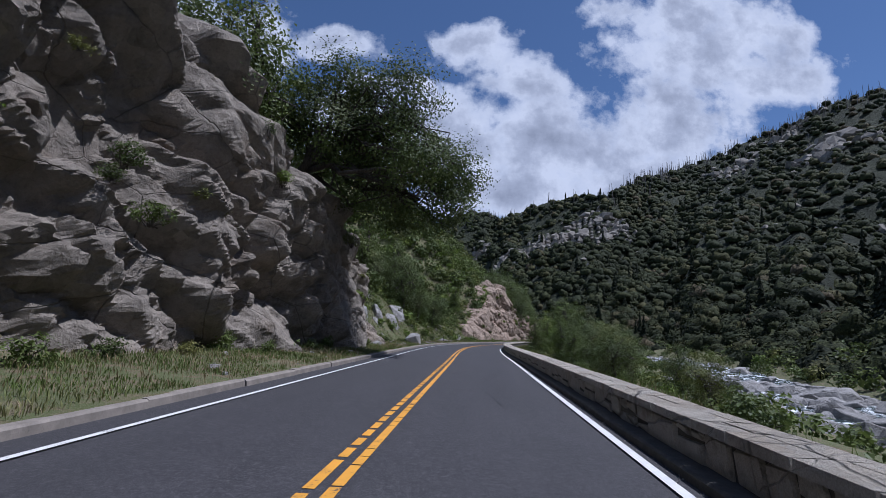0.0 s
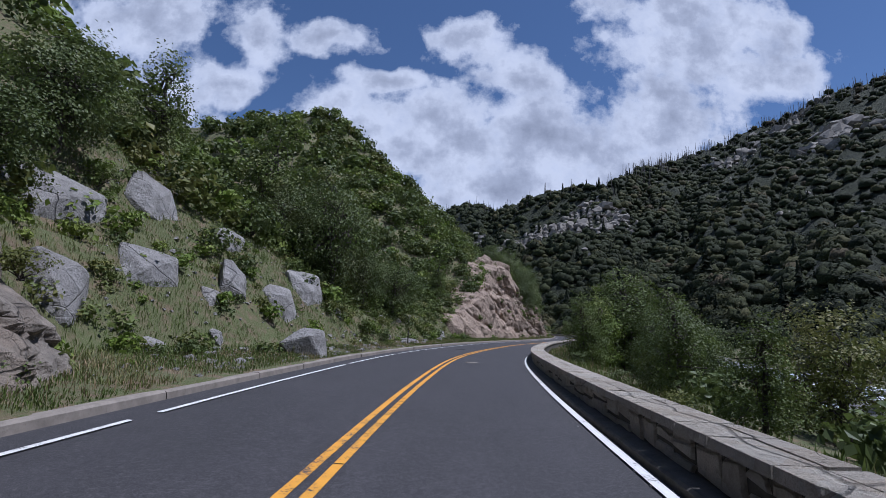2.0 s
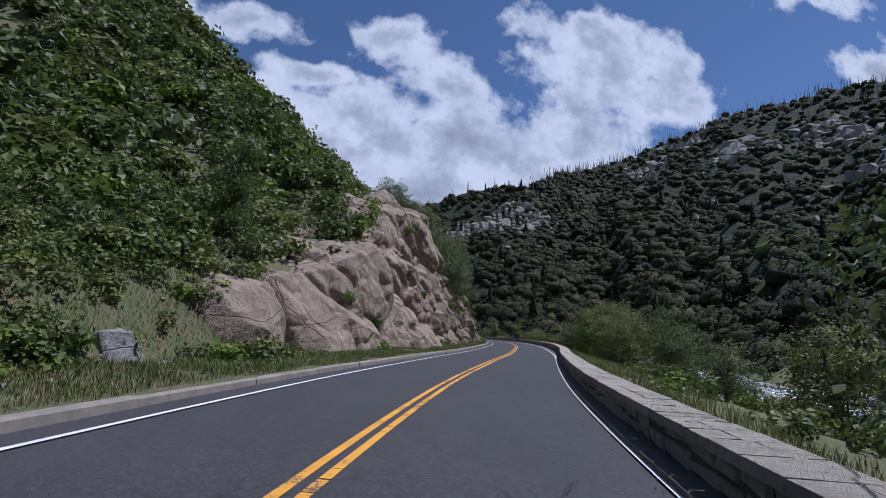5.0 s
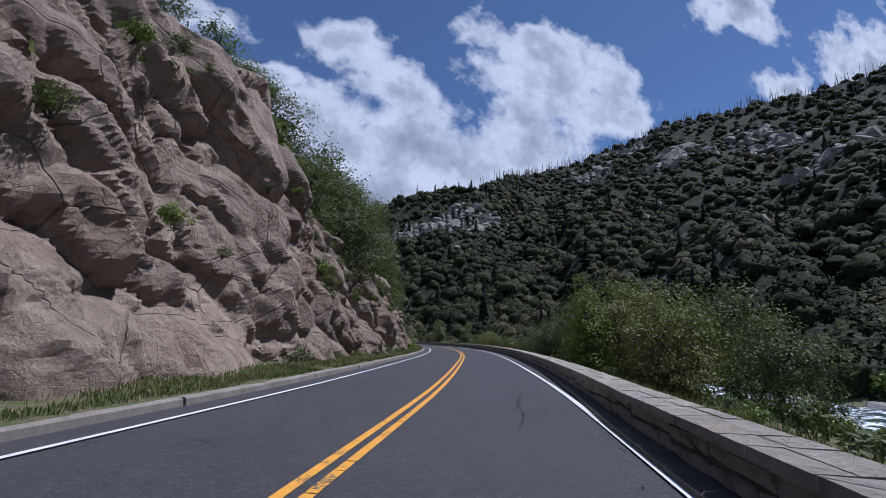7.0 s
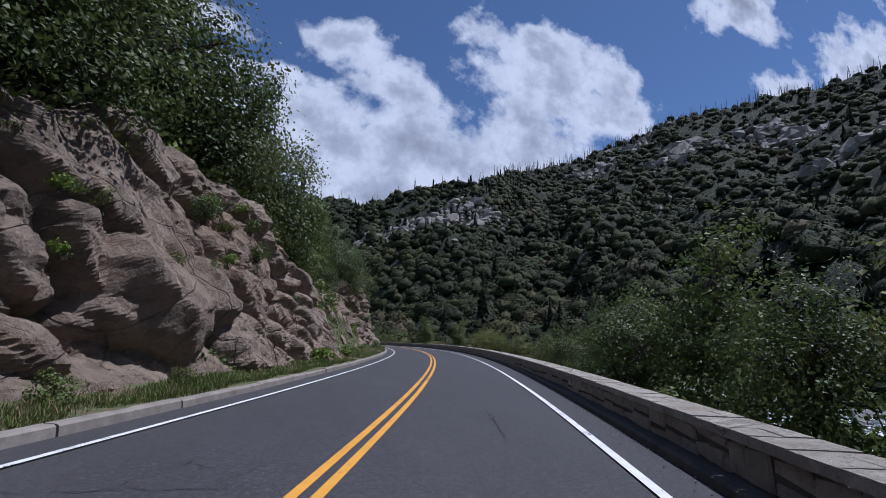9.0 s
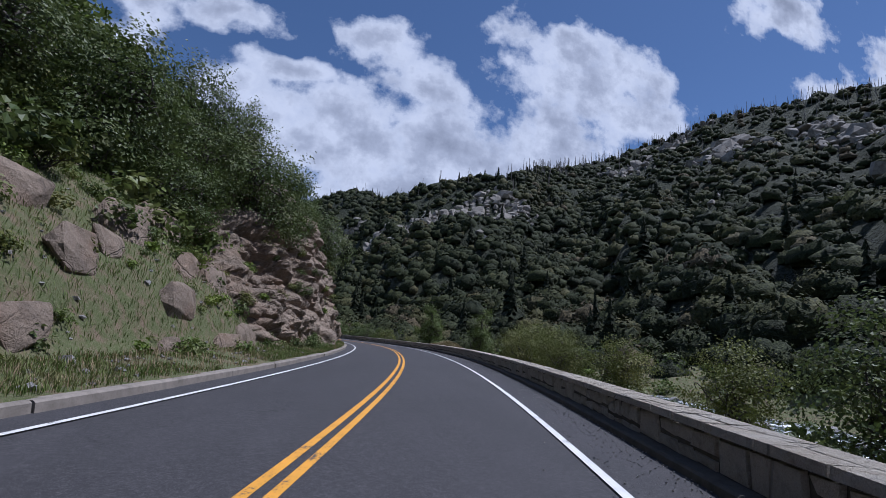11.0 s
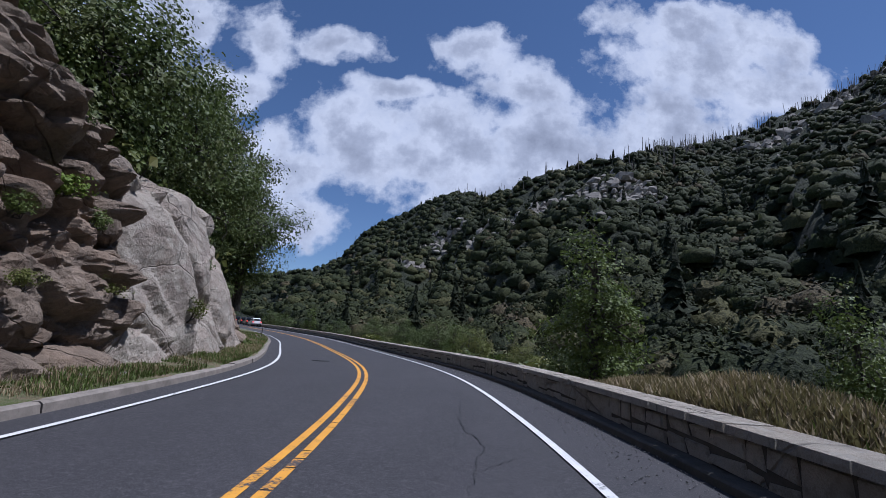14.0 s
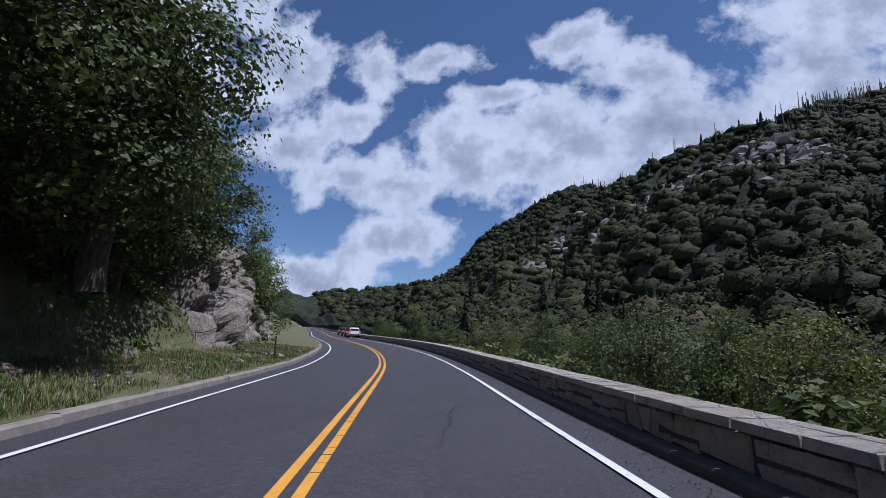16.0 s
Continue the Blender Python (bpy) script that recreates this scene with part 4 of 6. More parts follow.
def make_bush(seed, label, leaf_mat, wide=1.0, tall=0.9, sprigs=105, leaf=0.11, per=8, name="bush", stems=9):
    rng = np.random.default_rng(seed)
    thing = new(name)
    tagged(thing, label, "bush")
    lobes = []
    for k in range(5):
        a = rng.uniform(0, 6.28)
        r = rng.uniform(0.15, 0.55) * wide
        lobes.append((math.cos(a) * r, math.sin(a) * r, tall * rng.uniform(0.35, 0.72), wide * rng.uniform(0.40, 0.62), wide * rng.uniform(0.40, 0.62), tall * rng.uniform(0.32, 0.5)))
    ends, out = twig_ends(rng, lobes, sprigs, 0.62, 0.2)
    ends, out = ends[ends[:, 2] > 0.03], out[ends[:, 2] > 0.03]
    pieces = [tube(limb_path(rng, (rng.normal() * 0.08, rng.normal() * 0.08, -0.15), ends[rng.integers(len(ends))], 0.2, 5), np.linspace(0.035, 0.006, 5), 4) for _ in range(stems)]
    part("stem", fast_mesh("stem", *joined(pieces), [M["bark"]]), thing)
    part("foliage", fast_mesh("foliage", *leaves(rng, (ends, out), leaf, 0.09, per), [leaf_mat]), thing)
    return thing


def foot_of(s, n, sink=0.1):
    p = spot(s, n, land(np.array([float(s)]), np.array([float(n)]))[0] - sink)
    return Vector(p)


used = set()


def plant(kind, s, n, size=1.0, turn=None, z=None, tall=1.0):
    """Set a copy of a plant on the ground; the first use takes the plant itself."""
    rnd = random.Random(int(s * 37 + n * 101))
    p = foot_of(s, n)
    if z is not None:
        p.z = z
    m = Matrix.Translation(p) @ Euler((rnd.uniform(-.06, .06), rnd.uniform(-.06, .06), rnd.uniform(0, 6.28) if turn is None else radians(turn))).to_matrix().to_4x4()
    k = (size * rnd.uniform(0.9, 1.1), size * rnd.uniform(0.9, 1.1), size * tall * rnd.uniform(0.9, 1.1))
    ob = kind if kind.name not in used else copy_thing(kind, m)
    used.add(kind.name)
    ob.matrix_basis = m @ Matrix.Diagonal((*k, 1))
    return ob


BUSH = {
    "green": [make_bush(1 + i, "leafy green shrub growing on the rocky bank", M["leaf"], 1.0, 1.0) for i in range(3)],
    "dark": [make_bush(11 + i, "dusty dark-green shrub on the steep slope", M["leaf_dark"], 1.05, 1.05, 110, 0.11) for i in range(3)],
    "olive": [make_bush(21 + i, "olive-green scrub oak bush on the bank", M["leaf_olive"], 1.1, 0.95) for i in range(2)],
    "bright": [make_bush(31 + i, "bright green young shrub at the road edge", M["leaf_bright"], 0.9, 0.9, 100, 0.12) for i in range(2)],
}
ROUND = [(0.6, 0.2, 1.1, 1.7, 1.7, 1.0), (-0.7, -0.3, 1.2, 1.6, 1.6, 1.0), (0, 0, 3.3, 1.9, 1.8, 1.5), (1.1, 0.4, 2.5, 1.4, 1.4, 1.1), (-1.2, 0.3, 2.7, 1.3, 1.4, 1.2), (0.2, -1.2, 2.3, 1.4, 1.2, 1.1), (0.1, 1.2, 2.9, 1.3, 1.2, 1.2), (0.2, 0, 4.2, 1.2, 1.2, 0.9)]
TALL = [(0.3, 0.2, 1.1, 1.2, 1.2, 0.9), (-0.4, 0.1, 1.0, 1.2, 1.2, 0.9), (0, 0, 3.8, 1.1, 1.1, 1.7), (0.5, 0.3, 2.6, 1.1, 1.1, 1.2), (-0.5, -0.3, 2.2, 1.2, 1.2, 1.1), (0.1, -0.4, 5.2, 0.7, 0.7, 1.2), (-0.3, 0.5, 3.2, 1.0, 1.0, 1.2)]
TREE = {
    "oak": [make_tree(41 + i, "live oak with a rounded dusty green crown below the road", ROUND, [(0, 0, -0.5), (0.1, 0, 1.2), (0.2, 0.1, 2.6)], 0.20, M["leaf_dark"], 350, 0.125, 22, 0.24) for i in range(2)],
    "olive": [make_tree(51, "olive-green oak with a broad crown below the wall", ROUND, [(0, 0, -0.5), (-0.1, 0, 1.0), (-0.1, 0.1, 2.4)], 0.18, M["leaf_olive"], 350, 0.125, 22, 0.24)],
    "alder": [make_tree(61 + i, "slender leafy tree rising from the river bank", TALL, [(0, 0, -0.5), (0.05, 0, 2.0), (0.1, 0, 4.8)], 0.14, M["leaf"], 270, 0.13, 22, 0.22, 9) for i in range(2)],
    "shade": [make_tree(71, "dark green tree hanging over the rock face", ROUND, [(0, 0, -0.8), (0.2, 0.1, 1.4), (0.5, 0.1, 3.0)], 0.22, M["leaf_dark"], 390, 0.125, 23, 0.24, 10)],
}
GRAND = [(0, 0, 2.6, 3.0, 3.0, 1.8), (2.2, 0.4, 4.6, 2.6, 2.6, 2.0), (-2.0, -0.5, 4.8, 2.6, 2.6, 2.1), (0.3, 1.8, 5.6, 2.5, 2.5, 2.0), (0.5, -2.0, 6.2, 2.5, 2.5, 2.0), (1.4, 0.4, 8.2, 2.4, 2.4, 1.9), (-1.2, 0.6, 8.6, 2.3, 2.3, 1.8), (0.2, -0.2, 10.6, 1.9, 1.9, 1.6), (3.4, 0.0, 6.4, 1.6, 1.8, 1.5), (-3.2, 0.4, 6.6, 1.7, 1.8, 1.5)]
TREE["sunny"] = [make_tree(95, "bright yellow-green young tree in full sun below the wall", TALL, [(0, 0, -0.5), (0.05, 0, 2.0), (0.1, 0, 4.8)], 0.12, M["leaf_bright"], 260, 0.14, 21, 0.22, 9)]
TREE["grand"] = [make_tree(91, "tall spreading oak in deep shade beside the road", GRAND, [(0, 0, -0.8), (0.3, 0.1, 2.4), (0.1, 0.2, 5.4), (0.3, 0, 8.6)], 0.36, M["leaf_dark"], 1000, 0.19, 22, 0.34, 16, shell=0.3, gap=0.3)]
# the big oak that leans over the road from the crag's top
LEANING = [(2.2, 0.6, 3.2, 2.2, 2.4, 1.8), (4.2, 1.0, 3.4, 2.2, 2.2, 1.7), (6.2, 1.2, 2.2, 1.9, 2.0, 1.4), (4.8, 0.2, 4.9, 2.0, 2.0, 1.3), (2.4, 0.4, 5.3, 1.9, 1.9, 1.3), (7.0, 1.2, 0.5, 1.4, 1.6, 0.9), (5.0, 1.4, 0.3, 1.6, 1.8, 0.8), (0.4, 0.6, 4.2, 1.5, 1.6, 1.3), (7.6, 1.6, 2.0, 1.2, 1.4, 1.1), (3.2, 1.6, 0.9, 1.5, 1.5, 0.8), (5.6, -1.0, 1.6, 1.6, 1.6, 1.0)]
big = make_tree(81, "large leaning oak with dark crooked limbs on top of the crag", LEANING, [(0, 0, -0.6), (0.8, 0.1, 0.9), (2.2, 0.4, 2.4), (3.8, 0.6, 4.2)], 0.34, M["leaf_dark"], 1500, 0.105, 38, 0.27, 30, shell=0.5, gap=0.7)


# ---- planting plan ----
def slope_scrub():
    """Shrubs over the hillside: those near the road singly, the rest as one."""
    rnd = random.Random(77)
    kinds = [("green", 5), ("dark", 6), ("olive", 2), ("bright", 2)]
    near, far = [], []
    for _ in range(14000):
        s, n = rnd.uniform(-2, 262), -rnd.uniform(4.9, 82)
        top, foot, lean = float(keys(s, TOP)), float(keys(s, FOOT)), float(keys(s, LEAN))
        edge = foot + max(lean, 0.1) * top + (1.2 if top > 3 else 0.6)
        if -n < edge:
            continue
        deep = -n - edge
        if 37 < s < 50 and deep < 3.5 and rnd.random() < 0.75:
            continue
        if rnd.random() > 1.0 / (1 + deep / 22) * (0.95 if top > 3 or 34 < s < 76 else 0.75 if deep > 2 else 0.35):
            continue
        size = rnd.uniform(0.7, 1.6) * (1 + 0.9 * min(deep / 18, 1)) * (0.75 if deep < 2 and top < 3 else 1)
        k = rnd.choices([a for a, _ in kinds], [b for _, b in kinds])[0]
        (near if deep < 6 else far).append((k, s, n, size))
    rnd.shuffle(near)
    for k, s, n, size in near[:115]:
        plant(rnd.choice(BUSH[k]), s, n, size)
    far += near[115:]
    scatter("hillside_scrub", "dense green scrub covering the hillside above the road", far, rnd, 3800)


def foliage_of(bush):
    return [c for c in bush.children if c.name.startswith("foliage")][0]


def scatter(name, label, spots, rnd, most):
    """Many shrubs joined into one mesh of kind stuff, grouped by leaf."""
    rnd.shuffle(spots)
    for k in BUSH:
        vs, qs, off = [], [], 0
        for kk, s, n, size in spots[:most]:
            if kk != k:
                continue
            src = foliage_of(rnd.choice(BUSH[k])).data
            co = np.empty(len(src.vertices) * 3, np.float32)
            src.vertices.foreach_get("co", co)
            co = co.reshape(-1, 3)
            a = rnd.uniform(0, 6.28)
            r = np.array([[math.cos(a), -math.sin(a), 0], [math.sin(a), math.cos(a), 0], [0, 0, 1]])
            p = foot_of(s, n, 0.15)
            thin = 6 if size < 0.8 or n > 40 else 5 if -n < 17 and n < 14 else 7 if -n < 36 else 10
            co = co.reshape(-1, 4, 3)[rnd.randrange(thin)::thin]
            mid = co.mean(1, keepdims=True)
            co = mid + (co - mid) * {5: 1.9, 6: 2.0, 7: 2.2, 10: 2.8}[thin]
            v = co.reshape(-1, 3) @ r.T * np.array([size, size, size * rnd.uniform(0.8, 1.15)]) + np.array(p)
            vs.append(v)
            qs.append(np.arange(len(v)).reshape(-1, 4) + off)
            off += len(v)
        if vs:
            ob = new(name, fast_mesh(name, np.concatenate(vs), np.concatenate(qs), [foliage_of(BUSH[k][0]).data.materials[0]]))
            tagged(ob, label, "scrub", kind="stuff")


slope_scrub()


def undergrowth():
    """Low plants filling the open slopes between the shrubs."""
    rnd = random.Random(78)
    spots = []
    for a, b, count in ((32, 76, 560), (58, 76, 170), (128, 162, 240), (205, 240, 150), (70, 128, 130)):
        for _ in range(count):
            s = rnd.uniform(a, b)
            n = -float(keys(s, FOOT)) - rnd.uniform(-0.5, 8)
            if 36 < s < 50 and n < -6.5 and rnd.random() < 0.55:
                continue
            if 7 < float(keys(s, TOP)) and rnd.random() < 0.8:
                continue
            spots.append((rnd.choices(["green", "dark", "olive", "bright"], [4, 3, 3, 3])[0], s, n, rnd.uniform(0.25, 0.75)))
    for a, b, count in ((58, 130, 330), (160, 215, 150)):
        for _ in range(count):
            s = rnd.uniform(a, b)
            n = -float(keys(s, FOOT)) - max(float(keys(s, LEAN)), 0.1) * float(keys(s, TOP)) - rnd.uniform(0.8, 13)
            spots.append((rnd.choices(["green", "dark", "olive", "bright"], [4, 4, 2, 2])[0], s, n, rnd.uniform(0.8, 1.7)))
    scatter("slope_undergrowth", "low leafy plants among grass on the open slope", spots, rnd, 1850)


undergrowth()


def ledge_shrubs():
    """Small shrubs and tufts rooted in the ledges of the rock faces."""
    rnd = random.Random(55)
    for a, b, count in ((6, 36, 24), (72, 100, 12), (102, 130, 40), (159, 190, 54), (192, 204, 5), (205, 212, 5), (224, 240, 6)):
        for _ in range(count):
            s = rnd.uniform(a, b)
            z = float(keys(s, TOP)) * rnd.uniform(0.25, 0.95)
            n = -float(keys(s, FOOT)) - float(keys(s, LEAN)) * z - rnd.uniform(-0.30, 0.35)
            plant(rnd.choice(BUSH[rnd.choice(["green", "dark", "dark", "olive", "bright"])]), s, n, rnd.uniform(0.3, 0.75), z=float(grade(s)) + z - 0.1)


ledge_shrubs()
for s, n, size, kind in ((5.5, -6.6, 0.5, "olive"), (8.2, -7.0, 0.6, "green"), (10.5, -7.3, 0.55, "dark"), (13.0, -6.8, 0.45, "olive"), (15.2, -7.2, 0.7, "green"), (17.0, -6.4, 0.5, "green"),
                         (19.4, -6.8, 0.75, "green"), (21.5, -6.2, 0.5, "dark"), (23.8, -6.4, 0.6, "green"), (27.0, -5.9, 0.45, "dark"), (30.5, -5.7, 0.5, "green"), (33.5, -5.6, 0.5, "green"), (163.6, -4.9, 0.65, "dark"), (165.2, -5.0, 0.8, "green"), (161.0, -5.4, 0.5, "dark"), (167.4, -4.7, 0.4, "green"), (112.4, -5.0, 0.5, "dark"), (116.2, -4.9, 0.5, "green"), (119.5, -4.9, 0.4, "olive"), (55.2, -5.8, 0.8, "dark"), (53.6, -6.4, 0.9, "green"), (57.4, -6.8, 0.7, "olive"), (108.0, -5.0, 0.45, "olive"), (104.5, -5.2, 0.4, "green")):
    plant(BUSH[kind][0], s, n, size)



def trees():
    """Trees that stand out, by their place along the road."""
    t = TREE
    # on the crags and slope to the left
    p = foot_of(22.2, -9.4)
    big.matrix_basis = Matrix.Translation((p.x, p.y, 7.5)) @ Euler((0, 0, radians(4))).to_matrix().to_4x4() @ Matrix.Diagonal((1.3, 1.42, 1.3, 1))
    plant(t["alder"][0], 19.8, -9.6, 1.5, z=8.4)
    plant(t["shade"][0], 17.2, -10.4, 1.3, z=9.0)
    plant(t["shade"][0], 21.0, -15.5, 1.3)
    plant(t["oak"][0], 37.0, -11.0, 0.75)
    plant(t["oak"][1], 41.0, -13.5, 0.9)
    plant(t["shade"][0], 55.0, -9.4, 1.1, tall=1.2)
    plant(t["oak"][1], 57.0, -8.2, 0.75, tall=1.1)
    plant(t["oak"][0], 53.5, -12.5, 0.9)
    plant(t["shade"][0], 31.5, -10.2, 0.9)
    plant(t["oak"][1], 27.5, -9.4, 1.0)
    plant(t["shade"][0], 25.5, -12.0, 1.2)
    plant(t["alder"][1], 47.0, -15.0, 1.1)
    plant(t["oak"][0], 66.0, -12.5, 0.95)
    plant(t["shade"][0], 62.5, -10.5, 1.0)
    plant(t["shade"][0], 57.5, -12.5, 1.45)
    plant(t["oak"][1], 60.0, -16.0, 1.2)
    plant(t["alder"][0], 55.5, -14.5, 1.6)
    plant(t["oak"][1], 61.0, -7.6, 0.95)
    plant(t["alder"][0], 78.0, -10.5, 0.8)
    plant(t["shade"][0], 97.0, -10.5, 0.7)
    plant(t["oak"][1], 103.0, -10.0, 0.75)
    plant(t["alder"][0], 108.5, -9.5, 0.8)
    plant(t["alder"][1], 112.0, -9.0, 0.8)
    plant(t["shade"][0], 117.0, -9.5, 0.9)
    plant(t["oak"][0], 168.0, -12.5, 1.0)
    plant(t["shade"][0], 176.5, -9.5, 0.85)
    plant(t["alder"][0], 172.0, -13.0, 1.1)
    plant(t["oak"][1], 181.0, -8.8, 0.75)
    plant(t["alder"][1], 191.0, -10.0, 0.9)
    plant(t["shade"][0], 196.0, -9.0, 0.95)
    plant(t["alder"][0], 200.0, -8.5, 0.95)
    plant(t["grand"][0], 212.3, -6.2, 0.82, tall=1.0, z=2.8)
    plant(t["grand"][0], 218.5, -9.4, 0.95)
    plant(t["grand"][0], 214.5, -13.0, 0.9)
    plant(t["grand"][0], 224.0, -9.6, 0.8, tall=0.9)
    plant(t["grand"][0], 206.5, -8.8, 0.85, tall=1.1)
    plant(t["shade"][0], 206.0, -9.8, 1.0)
    plant(t["shade"][0], 29.5, -11.5, 1.5)
    plant(t["oak"][0], 183.5, -7.0, 1.1, z=6.0)
    plant(t["shade"][0], 115.5, -8.4, 1.2, z=5.0)
    plant(t["shade"][0], 118.8, -8.8, 1.3, z=5.4)
    upper_trees = [(102, -10.5, 0.8, "alder"), (105.5, -10.2, 0.95, "oak"), (115, -11.0, 1.1, "alder"), (118.5, -11.0, 1.45, "shade"), (122, -11.2, 1.5, "alder"), (125, -10.8, 1.45, "oak"), (128.5, -10.2, 1.55, "shade"), (131.5, -9.8, 1.4, "alder"), (134.5, -9.6, 1.5, "oak"),
        (138, -9.2, 1.4, "alder"), (120.5, -14.5, 1.4, "shade"), (126.5, -14.0, 1.5, "oak"), (133, -13.0, 1.4, "shade"), (141, -11.5, 1.2, "oak"), (173.5, -9.6, 0.95, "shade"), (179, -9.2, 1.0, "oak"), (184.5, -9.4, 1.0, "shade"), (188.5, -9.2, 1.1, "alder")]
    last_trees = [(193.5, -10.2, 1.2, "shade"), (166, -14.5, 1.3, "shade"), (161.5, -16, 1.3, "oak"), (157, -13.5, 1.4, "shade"), (163, -12, 1.2, "oak"), (153, -16, 1.3, "shade"), (165.5, -9.6, 1.25, "shade"), (169.5, -8.8, 1.0, "oak"), (159, -11.5, 1.0, "oak"),
        (199.5, -8.6, 1.35, "shade"), (203.5, -8.4, 1.35, "oak"), (196, -9.4, 1.4, "shade"), (193, -8.6, 1.2, "oak"), (207, -9.0, 1.2, "oak"), (239, -9.5, 1.2, "alder"), (221, -13, 1.5, "shade"), (213.5, -9.4, 0.8, "shade"), (216, -10.5, 1.3, "oak")]
    for s, n, size, kind in upper_trees + last_trees:
        plant(t[kind][int(s) % len(t[kind])], s, n, size)
    plant(t["alder"][1], 241.0, -8.5, 1.2)
    plant(t["alder"][0], 246.0, -10.0, 1.1)
    # below the wall to the right
    first_bank = [(24.5, 8.2, 0.56, "oak"), (28.5, 9.2, 0.5, "alder"), (32.0, 8.6, 0.5, "oak"), (22, 11.5, 0.5, "olive"), (27, 12.5, 0.6, "oak"), (36, 10.5, 0.6, "oak"), (41, 9.2, 0.62, "alder"), (46.5, 9.0, 0.82, "alder"), (44, 13.0, 0.9, "olive"), (50, 9.8, 0.75, "oak"), (61, 7.2, 0.85, "sunny"), (57.5, 6.3, 0.72, "alder"), (59.5, 6.8, 0.7, "alder"), (53, 9.6, 0.7, "alder"),
        (57, 10.5, 0.85, "oak"), (65.5, 9.2, 1.4, "alder"), (67.5, 10.4, 1.35, "alder"), (66.5, 8.4, 1.3, "oak"), (63.5, 11.5, 1.2, "oak"), (69, 12.5, 1.2, "oak"), (75, 16.0, 1.2, "oak"), (84, 14.5, 1.0, "olive"), (93, 13.0, 0.8, "oak"),
        (106, 9.6, 1.0, "olive")]
    middle_bank = [(109, 10.6, 1.25, "olive"), (113, 9.6, 1.3, "olive"), (116.5, 11.0, 1.3, "olive"), (111, 15.0, 1.4, "oak"), (104, 13.0, 0.9, "oak"), (110.6, 7.0, 0.95, "sunny"), (121, 9.6, 0.9, "oak"), (127, 7.6, 0.85, "oak"), (129, 8.6, 0.9, "oak"), (126, 10.6, 1.25, "alder"),
        (133, 10.5, 1.0, "alder"), (139, 11.0, 1.0, "oak"), (146, 10.2, 0.8, "oak"), (152, 11.0, 0.7, "olive"), (158, 10.0, 0.7, "olive"), (162, 8.8, 0.62, "olive"), (166, 9.6, 0.72, "olive"), (169, 8.6, 0.6, "olive"), (172, 10.6, 0.82, "olive"),
        (175, 11.4, 0.9, "olive")]
    last_bank = [(177.5, 10.6, 0.8, "olive"), (184, 9.8, 0.95, "alder"), (190, 13.0, 0.8, "alder"), (194, 7.9, 1.05, "alder"), (195.5, 9.0, 0.85, "alder"), (206, 11.4, 0.55, "olive"), (201, 11.0, 0.5, "oak"), (212.5, 10.6, 0.72, "olive"), (216.5, 11.4, 0.78, "oak"),
        (214, 9.8, 0.58, "alder"), (219, 10.2, 0.9, "oak"), (226, 12.5, 0.9, "oak"), (236, 13.0, 0.9, "oak"), (248, 14.0, 1.0, "oak"), (262, 13.5, 1.0, "oak"), (280, 14.0, 1.1, "alder"), (300, 13.0, 1.1, "oak"), (322, 14.0, 1.2, "oak")]
    for s, n, size, kind in first_bank + middle_bank + last_bank:
        plant(t[kind][int(s) % len(t[kind])], s, n, size)


trees()


def bank_scrub():
    """Shrubs between the wall and the river, and on the far bank."""
    rnd = random.Random(31)
    spots = []
    for _ in range(1150):
        s, b = rnd.uniform(2, 330), rnd.uniform(1.6, 22) if rnd.random() < 0.62 else rnd.uniform(40, 66)
        if b < 4 and rnd.random() < 0.5:
            continue
        if (s < 34 or 225 < s < 245) and b < 6 and rnd.random() < 0.6:
            continue
        size = rnd.uniform(0.6, 1.2) * (0.8 if b < 4 else 1.25 if b < 24 else 2.6)
        spots.append((rnd.choices(["green", "dark", "olive", "bright"], [4, 6, 3, 1])[0], s, float(wall_n(s)) + 0.7 + b, size))
    for _ in range(330):
        s = rnd.uniform(182, 250)
        spots.append((rnd.choice(["green", "dark", "olive"]), s, float(wall_n(s)) + 0.7 + rnd.uniform(5, 20), rnd.uniform(1.0, 1.9)))
    singles = [p for p in spots if p[2] < 9][:22]
    for k, s, n, size in singles:
        plant(rnd.choice(BUSH[k]), s, n, size * 0.8)
    scatter("river_bank_scrub", "mixed shrubs filling the bank between wall and river", [p for p in spots if p not in singles], rnd, 1350)


bank_scrub()


def pine_tiers(rng, p, h, tiers):
    """Ragged tiers of a conifer."""
    out = []
    for tier in range(tiers):
        z0, r = h * (0.10 + 0.86 * tier / tiers), h * 0.17 * (1 - tier / (tiers + 1))
        v, q = tube([p + [0, 0, z0], p + [0, 0, z0 + h * 1.3 / tiers]], [r, 0.05], 9)
        out.append((v + rng.normal(size=v.shape) * r * 0.24, q))
    return out


def dome_grid(rings=5, around=8):
    """Directions and faces of a dome that reaches a little below its rim."""
    up = np.linspace(-0.45, 1.45, rings + 1)
    ang = np.linspace(0, 2 * math.pi, around, endpoint=False)
    d = np.stack([np.cos(up)[:, None] * np.cos(ang)[None], np.cos(up)[:, None] * np.sin(ang)[None], np.sin(up)[:, None] + 0 * ang[None]], -1).reshape(-1, 3)
    q = [[i * around + k, i * around + (k + 1) % around, (i + 1) * around + (k + 1) % around, (i + 1) * around + k] for i in range(rings) for k in range(around)]
    return d, np.array(q)


DOME_D, DOME_Q = dome_grid()
